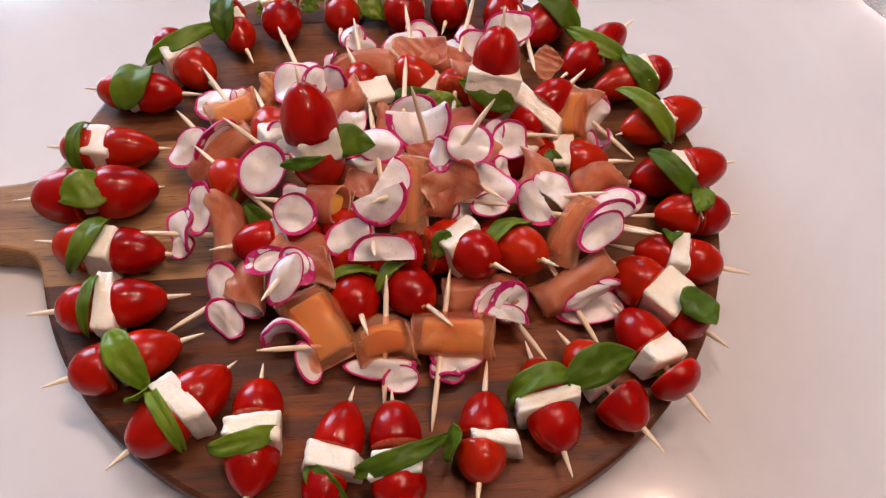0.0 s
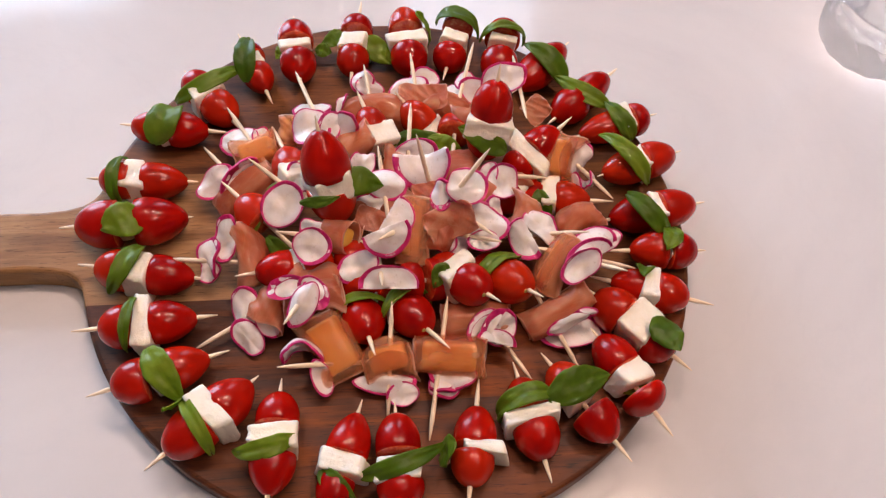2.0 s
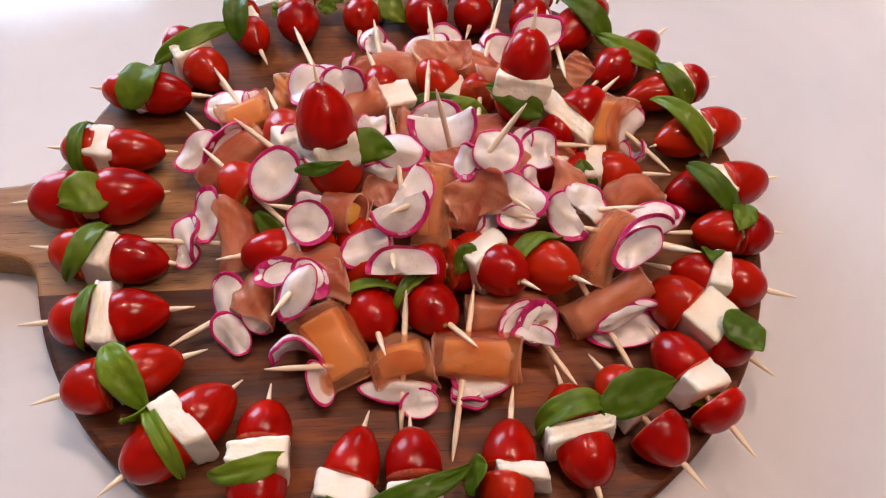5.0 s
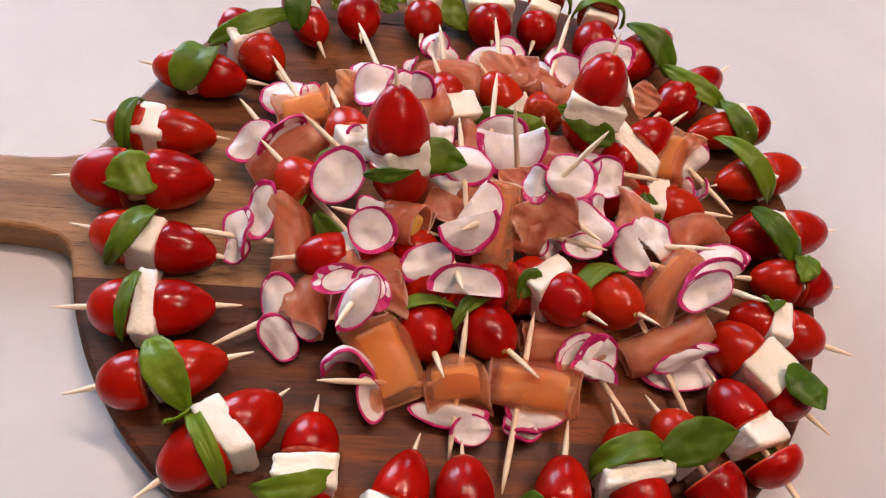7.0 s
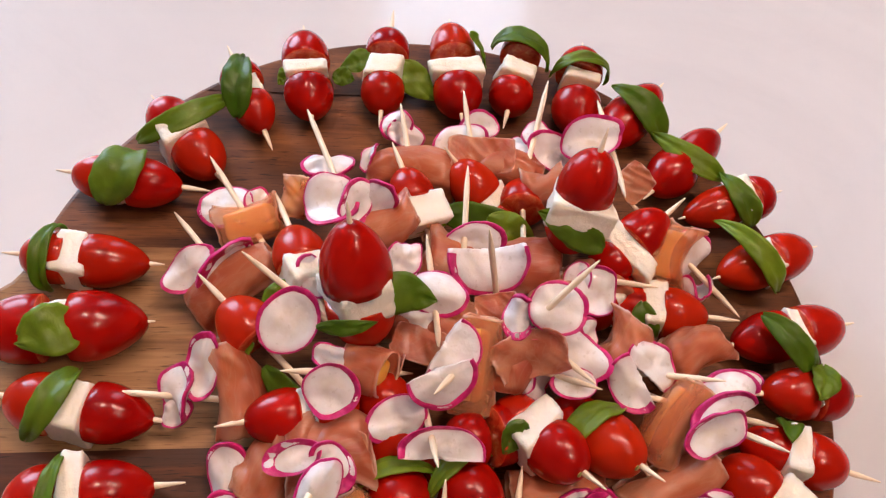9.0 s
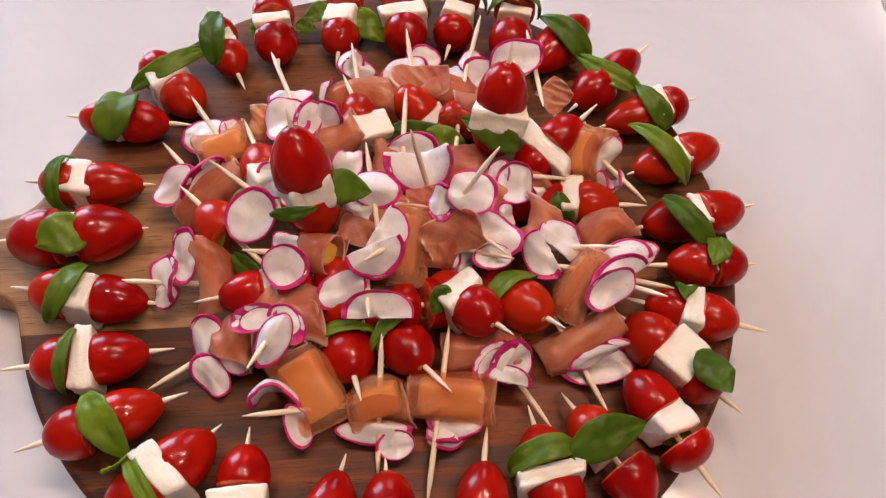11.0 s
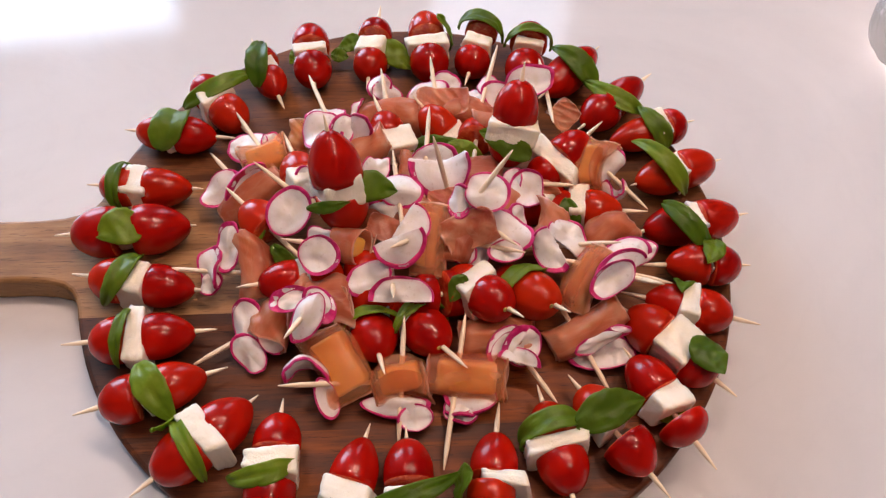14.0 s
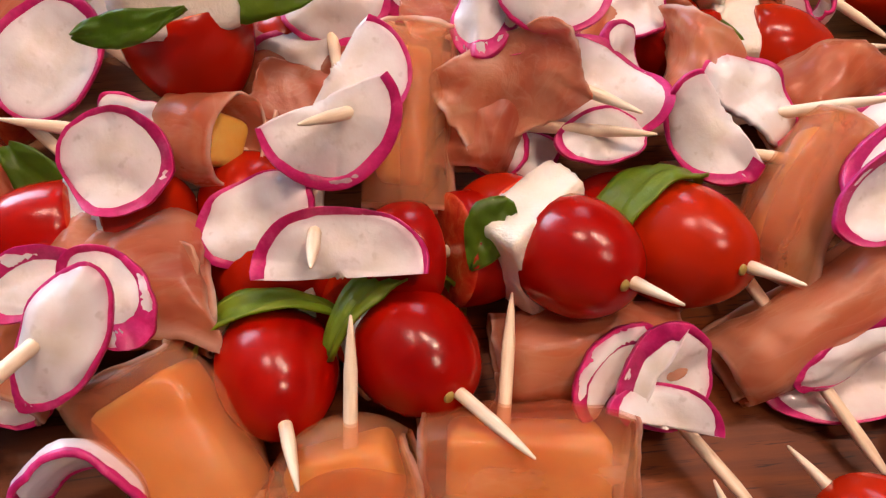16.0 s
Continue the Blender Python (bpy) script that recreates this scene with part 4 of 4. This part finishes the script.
caprese((34.3, -37.9, 34.7), 137, -25, (-29.4, 32.6), (-20.5, -5.2, 10.2), (5.2, 18.5, 9.5), (-5.5, 5.5, 18, 18), [], "tomato, mozzarella and basil on a pick, leaning on the heap", HEAP, pointed="", scar=True, free=[((26, -41, 41), -90, 45, 240, 13, 8, 30)])
caprese((53.6, -33.2, 31.4), 137, -29, (-30.1, 31.9), (-21.0, -2.7, 11), (2.7, 17.0, 10), (-3.0, 3.0, 15, 14), [(-2.7, 10, 90, 34, 10, 11.5, 0)], "tomato, mozzarella and basil on a pick, leaning on the heap", HEAP, pointed="", scar=True)
caprese((-9.7, -55.5, 25.8), 111, -23, (-31.9, 30.1), (-19.5, -2.7, 10.2), (2.7, 16.0, 9.5), (-3.0, 3.0, 16, 16), [(-2.7, 15, 90, 34, 7, 11, 2)], "tomato, mozzarella and basil on a pick, leaning on the heap", HEAP, pointed="")
caprese((10.0, -52.5, 26.5), 133, -21, (-36.0, 26.0), (-19.5, -2.7, 10.6), (2.7, 16.0, 9.8), (-3.0, 3.0, 17, 16), [(-2.7, -20, -90, 36, 7, 11.5, 2)], "tomato, mozzarella and basil on a pick, leaning on the heap", HEAP, pointed="", scar=True)
caprese((-14.1, -36.4, 30.4), 113, 18, (-27.0, 17.0), (-21.0, -2.7, 10.5), (2.7, 15.0, 9.5), None, [], "cherry tomato halves on a pick, deep in the heap", HEAP, pointed="")
caprese((17.2, -39.9, 32.3), -158, 17, (-27.9, 16.1), (-21.0, -2.7, 10.5), (2.7, 15.0, 9.5), None, [], "cherry tomato halves on a pick, deep in the heap", HEAP, pointed="")
caprese((27.0, 52.7, 31.0), -90, 14, (-19.9, 24.1), (-16.5, -0.2, 9.5), None, None, [], "cherry tomato halves on a pick, deep in the heap", HEAP, pointed="")
caprese((-16.2, 5.4, 34.6), -56, 19, (-26.3, 17.7), (-20.0, -2.7, 10), (2.7, 15.0, 9.5), (-3.0, 3.0, 15, 15), [], "cherry tomato halves on a pick, deep in the heap", HEAP, pointed="")
caprese((59.4, 19.8, 27.0), -129, 17, (-24.4, 19.6), (-20.0, -2.7, 10), (2.7, 15.0, 9.5), (-3.0, 3.0, 15, 15), [], "cherry tomato halves on a pick, deep in the heap", HEAP, pointed="")

# ---- skewers of radish, ham and melon in the heap ----
k = ham_skewer((-95, 56, 33), (-58, 10, 30), "radish slices and ham round melon, low in the heap")
radish(k, (-84.8, 36.1, 30), -135, 73, 63, 10.8, -30, oval=0.80)
radish(k, (-74, 40.7, 31), -18, 66, -15, 5.7, 20, oval=0.77)
wrap(k, (-74.2, 31.3, 29), 20, 15, 29, 24, 6.4, 7.5, lean=False, ruffle=1.0)
sheet(k, (-58.7, 46.2, 27), -104, 69, 32, 13, 13, 50, 3)

k = ham_skewer((-103, 32, 28), (-58, -12, 30), "folded radish slices and rolled ham, low in the heap")
radish(k, (-90.7, 7.5, 31), -111, 61, 66, 11.5, 30, oval=0.59, cone=0.3)
radish(k, (-78.8, 9.9, 34), -51, 23, 27, 13.1, 20, oval=0.56, thick=2.4, rim=0.27)
wrap(k, (-75.2, 7, 28), 39, 24, 22, 34, 6.2, 6.5, ruffle=0.7)

k = ham_skewer((-62, 81, 39), (-34, 24, 46), "two curled radish slices and rolled ham on a raised pick")
radish(k, (-50.7, 62.1, 31), 121, 71, 160, 10.7, -20, oval=0.68, thick=2.4)
radish(k, (-44.5, 31.8, 50), -144, 74, 71, 10.6, -30, oval=0.92, thick=1.8)
radish(k, (-36.2, 31.5, 51), -29, 47, 27, 9.4, 20, oval=0.65, thick=1.8, rim=0.22)
radish(k, (-29.4, 34, 50), -103, 34, 59, 9.9, 40, oval=0.75)
wrap(k, (-25.7, 30.8, 41), 24, 18, 27, 26, 5.9, 7, ruffle=1.0)
wrap(k, (-58.4, 41.2, 36), 90, 32, -3, 15, 3.9, 5, lean=False, ruffle=1.0)

k = ham_skewer((-26, 92, 38), (-10, 34, 28), "curled radish slice and draped ham at the back of the heap")
radish(k, (-26.6, 87, 30), -115, 53, 56, 7.2, 50, oval=0.83, cone=0.5)
radish(k, (-21.9, 84.8, 28), -42, 60, -45, 8.2, -40, oval=0.76)
radish(k, (-34.9, 68.3, 30), -155, 42, 129, 6.5, 20, oval=0.50)
wrap(k, (-17.3, 67.3, 28), 0, 4, 32, 35, 6.9, 6.5, ruffle=0.8)

k = ham_skewer((-1, 102, 40), (12, 44, 28), "radish slice and ruffled ham at the back of the heap")
radish(k, (0.6, 80.9, 32), -111, 61, 43, 11.8, 25, oval=0.68)
radish(k, (8.2, 93.5, 29), -67, 76, 1, 9.3, -20, oval=0.68)
sheet(k, (9, 72.6, 37), -100, 63, 13, 28, 15, 60, 3)
wrap(k, (20.4, 73.1, 29), -6, 0, 32, 30, 6.8, 7, ruffle=1.4)

k = ham_skewer((34, 113, 42), (26, 60, 32), "small folded radish slices and ham at the back of the heap")
radish(k, (31.9, 89.6, 34), 173, 82, 112, 7.2, 20, oval=0.80, thick=1.8)
radish(k, (38.5, 81.7, 34), -86, 59, -29, 11.9, 40, oval=0.64)
radish(k, (27.4, 86, 31), 121, 71, 155, 8.2, 10, oval=0.65)
wrap(k, (35, 63, 34), 15, 13, 30, 17, 5.8, 6, ruffle=1.0)

k = ham_skewer((57, 112, 36), (64, 55, 46), "wide radish slice and ham at the back of the heap")
radish(k, (51.6, 82.3, 45), -102, 66, 35, 13.4, -20, oval=0.66)
sheet(k, (69.7, 67.2, 40), -71, 70, 32, 16, 14, 60, 3)

k = ham_skewer((111, 18, 32), (68, 62, 36), "rolled radish slices and melon in ham beside the rim")
radish(k, (92, 40.8, 35), -96, 58, -20, 9.8, -190, oval=1.14)
radish(k, (96.9, 28, 29), 109, 56, 166, 13.3, 290, oval=0.50)
wrap(k, (83.1, 38.9, 36), 80, 32, 2, 24, 5.4, 7, lean=False, ruffle=1.0)

k = ham_skewer((-2.7, -38.5, 62), (22, 4, 28), "half slices of radish before rolled ham, high in the middle")
radish(k, (0.3, -30.6, 53), -79, 58, 18, 11.2, 15, 0.3, oval=0.94, rim=0.12)
radish(k, (2.1, -19.9, 52.5), -72, 60, 48, 10.9, 18, 0.18, rim=0.14)
wrap(k, (10.5, -19.9, 44), 89, 32, 1, 32, 4.9, 4, lean=False, ruffle=0.5)

k = ham_skewer((9, 15, 72), (24, 4, 16), "wide folded radish slices on an upright pick")
radish(k, (12.6, 17.5, 48), -102, 66, 23, 16.6, 75, 0.25, oval=0.78, tight=0.4, rim=0.12)
radish(k, (8.4, 29.1, 41), -90, 38, 18, 11.8, 45, oval=0.64)

k = ham_skewer((3, 60, 45), (6, -2, 36), "radish slice on a bare pick in the middle of the heap")
radish(k, (-16.7, 13.6, 48), -73, 65, 55, 6.8, -70, oval=0.94)

k = ham_skewer((43.3, 5.8, 77.7), (12, -20, 31), "broad radish slice over a fold of ham, pick leaning up")
radish(k, (34.8, -3.4, 60), -93, 64, 2, 10.1, -15, oval=0.89)
radish(k, (22.9, -6, 55), -127, 48, 113, 8.1, 60, oval=0.70, thick=2.0, rim=0.18)
radish(k, (31.3, -5.2, 52), -100, 63, 28, 11.1, -20, oval=0.48)
radish(k, (49.5, -3.9, 44), -33, 49, -103, 7.1, 20, oval=0.61)
sheet(k, (28.6, -16.5, 49), -98, 39, 33, 27, 17, 85, 2.4)
wrap(k, (24, -15.9, 40), 84, 32, 0, 19, 4.9, 5, ruffle=0.6)
sheet(k, (16.2, -0.4, 50), -104, 69, 27, 16, 9, 70, 2)

k = ham_skewer((-10, 22, 53), (3, -30, 38), "radish slices stacked on a steep pick in the middle")
radish(k, (-4.1, 0.9, 50), -100, 63, -2, 10.5, -40, oval=0.78)
radish(k, (-8.3, -5.7, 43), -94, 52, 5, 10.2, -20, oval=0.58)

k = ham_skewer((49, -25, 53), (12, 12, 36), "bent radish slices beside ham")
radish(k, (43.4, -12.5, 45), -90, 61, 75, 9.2, -90, oval=1.47)

k = ham_skewer((53, -24, 47), (8, -8, 30), "small curled radish slices on a short showing pick")
radish(k, (27.4, -19.8, 36), -132, 48, 48, 6.1, 30, oval=0.87)
radish(k, (33.6, -20.1, 34), -39, 55, -36, 6.8, -60, oval=0.79)
radish(k, (44.9, -21.1, 42), -91, 70, 9, 8.2, 25, oval=0.64)

k = ham_skewer((93, -17.6, 52), (42, -8, 25), "radish slice folded in two lobes and rolled ham")
radish(k, (64.2, -19.1, 43), -110, 56, -39, 11.0, 50, 0.4, oval=0.75, rim=0.13)
radish(k, (71.8, -11.7, 44), -77, 64, 132, 9.8, -40, 0.45, oval=0.88)
wrap(k, (64.1, -2.9, 39), 60, 30, 12, 19, 5.6, 7, ruffle=1.0)
wrap(k, (90.8, 0.3, 34), 34, 22, 24, 23, 6.6, 7.5, ruffle=1.0)

k = ham_skewer((108, -41, 58), (62, -8, 20), "three overlapping radish slices and ham round melon near the rim")
radish(k, (95.9, -20.4, 44), -80, 57, -149, 12.1, 20, 0.4, oval=0.78, thick=1.8, rim=0.12)
radish(k, (93.2, -27.2, 46), -81, 48, -146, 12.3, 20, 0.35, oval=0.65, thick=1.8, rim=0.12)
radish(k, (89.4, -33.4, 47), -90, 51, 45, 11.2, 25, oval=0.57, thick=1.8, rim=0.12)
wrap(k, (78.7, -27.4, 38), 61, 30, 15, 30, 4.4, 4.5, lean=False, ruffle=0.6)

k = ham_skewer((119, -24, 34), (66, -22, 42), "bare end of a pick through radish and ham")
radish(k, (102.5, -13.9, 40), -77, 69, 11, 9.4, 25, oval=0.59)

k = ham_skewer((-49, -35, 56), (-8, -20, 30), "round radish slice and open roll of ham round melon")
radish(k, (-33.4, -36, 48), -90, 58, 2, 9.2, 15, oval=0.94, rim=0.15)
radish(k, (-35, -24.1, 45), -4, 80, -92, 7.2, -60, oval=0.61)
wrap(k, (-23.4, -24.5, 41), -27, 21, 34, 16, 6.5, 6.5, ruffle=0.4)
sheet(k, (-7.2, -14.4, 42), -108, 71, 6, 21, 12, 90, 1.5)

k = ham_skewer((-68, 1, 61), (-18, -22, 38), "looped radish slice on a slanting pick beside a standing tomato")
radish(k, (-50.4, -15.2, 49), -96, 58, 70, 11.6, 25, oval=0.82, cone=-0.3)
radish(k, (-46, 2.4, 48), -37, 58, -104, 8.2, 50, oval=0.62)

k = ham_skewer((-104, -40, 32), (-44, -36, 30), "looped radish slice and long roll of ham")
radish(k, (-75.8, -30.3, 39), -111, 55, 105, 11.5, 25, oval=0.53, rim=0.14)
radish(k, (-82, -37.5, 33), -136, 42, 128, 9.7, -60, oval=0.58, thick=2.2, rim=0.22)
radish(k, (-82.8, -42.2, 28), -119, 56, 90, 6.4, 40, oval=0.69, thick=2.0)
wrap(k, (-65.1, -33.6, 33), 115, 28, -16, 31, 5.8, 6.5, ruffle=1.0)

k = ham_skewer((-37, -82, 59), (-26, -26, 26), "fan of radish slices over a wide fold of ham")
radish(k, (-41.5, -57.4, 46), -108, 67, 39, 9.2, 20, oval=0.59, rim=0.3)
radish(k, (-29.5, -58.6, 46), -80, 57, -55, 8.7, 20, oval=0.69, rim=0.3)
radish(k, (-32.4, -67.5, 50), -90, 51, 67, 11.5, -40, oval=0.53)
sheet(k, (-34.7, -51.7, 36), -91, 57, -4, 30, 19, 45, 2.2)
wrap(k, (-32, -48, 33), 10, 0, 0, 26, 11, 7)

k = ham_skewer((-82, -80, 22), (-38, -46, 28), "two long radish slices and rolled ham on the board")
radish(k, (-62.3, -60.5, 28), -97, 54, 106, 11.0, 30, oval=0.63)
radish(k, (-59.4, -72.1, 23), -87, 55, -49, 9.5, 25, oval=0.68)
radish(k, (-50.4, -65.2, 26), -57, 52, -77, 8.1, 20, oval=0.71)
wrap(k, (-50, -56, 26), 70, 0, 0, 24, 7, 7)

k = ham_skewer((-41, -91, 36), (6, -76, 19), "arched radish slice and ham round a block of melon")
radish(k, (-32.9, -78.4, 30), 99, 12, 178, 14.8, -190, oval=0.44)
radish(k, (-22.9, -89.4, 25), -67, 54, -84, 9.1, 30, oval=0.50)
wrap(k, (-19.9, -74.5, 27), -50, -26, 21, 32, 9.0, 8, lean=False, ruffle=0.8)

k = ham_skewer((5, -57, 41), (8, -104, 16), "ham round melon and rolled radish, pick upright to the rim")
radish(k, (5.1, -88.7, 24), -101, 85, 14, 13.7, -60, oval=0.37)
radish(k, (13.6, -92.8, 22), -89, 72, 14, 7.5, 50, oval=0.73)
wrap(k, (5.5, -77.5, 26), 15, 10, 32, 22, 6.5, 7.5, lean=False, ruffle=0.8)

k = ham_skewer((30, -48, 34), (27, -112, 19), "wide roll of ham round melon with stacked radish slices")
radish(k, (34.9, -83.1, 24), 101, 76, 171, 10.6, -20, oval=0.57, thick=2.2)
radish(k, (31.6, -86.4, 23), 100, 72, 177, 7.3, -15, oval=0.75, thick=2.0, rim=0.27)
radish(k, (31.8, -88.7, 21), 133, 88, 140, 7.1, -15, oval=0.68, thick=2.0, rim=0.19)
wrap(k, (32.7, -74.5, 27), 1, 1, 33, 33, 7.5, 8, lean=False, ruffle=0.8)

k = ham_skewer((71, -82, 24), (36, -36, 24), "fan of radish slices and ham on the board")
radish(k, (46.6, -60, 31), -67, 50, -144, 9.6, 15, 0.2, oval=0.59, thick=1.6, rim=0.24)
radish(k, (55.2, -59.2, 29), -80, 57, 55, 9.2, 30, oval=0.82, rim=0.12)
radish(k, (51.3, -61.1, 34), -72, 51, -133, 8.8, -25, 0.15, oval=0.57, thick=1.6, rim=0.3)
radish(k, (53.8, -67.2, 31), -92, 63, 173, 9.2, 35, 0.05, oval=0.69, thick=1.8, rim=0.16)
wrap(k, (44.2, -53.7, 24), 6, 4, 33, 33, 6.2, 6.5, ruffle=1.0)

k = ham_skewer((94, -74, 20), (66, -30, 30), "roll of ham round melon over a folded radish slice")
radish(k, (89.9, -54.7, 21), -100, 80, 22, 14.8, -20, oval=0.52)
radish(k, (88.4, -53.7, 30), -76, 26, 21, 12.8, 10, oval=0.36, rim=0.22)
wrap(k, (82.3, -47, 27), 31, 19, 28, 35, 5.9, 6.5, ruffle=0.6)

k = ham_skewer((1, -58, 56), (-6, -20, 26), "half moons of radish seen end on")
radish(k, (2.7, -49.4, 44), -90, 58, -175, 13.7, 25, 0.15, oval=0.72)
radish(k, (-12.4, -40.3, 40), -90, 58, 34, 10.3, 15, oval=0.73)

k = ham_skewer((76, 20, 42), (34, 26, 32), "upright radish slices on a level pick")
radish(k, (53, 14.4, 43), -73, 65, 74, 9.5, 60, oval=0.87)
radish(k, (46.1, 18, 42), -129, 54, 112, 7.5, 30, oval=0.67)

k = ham_skewer((46, 30, 30), (-6, 24, 28), "rolled ham round melon deep in the heap")
wrap(k, (28, 28, 31), 5, 0, 0, 26, 8, 7.5)
wrap(k, (2, 24, 32), -10, 0, 0, 22, 8, 7.5)

k = ham_skewer((70, 30, 26), (26, 6, 27), "rolled ham round melon under the radish slices")
wrap(k, (54, 24, 28), 30, 0, 0, 26, 8, 8)
wrap(k, (40, 8, 34), 60, 10, 0, 24, 8, 7)

k = ham_skewer((-40, 14, 30), (10, -8, 30), "folded ham under the radish slices in the middle")
wrap(k, (-18, 2, 35), -15, 0, 0, 26, 9, 8)
wrap(k, (8, -6, 36), -30, 0, 0, 24, 9, 8)
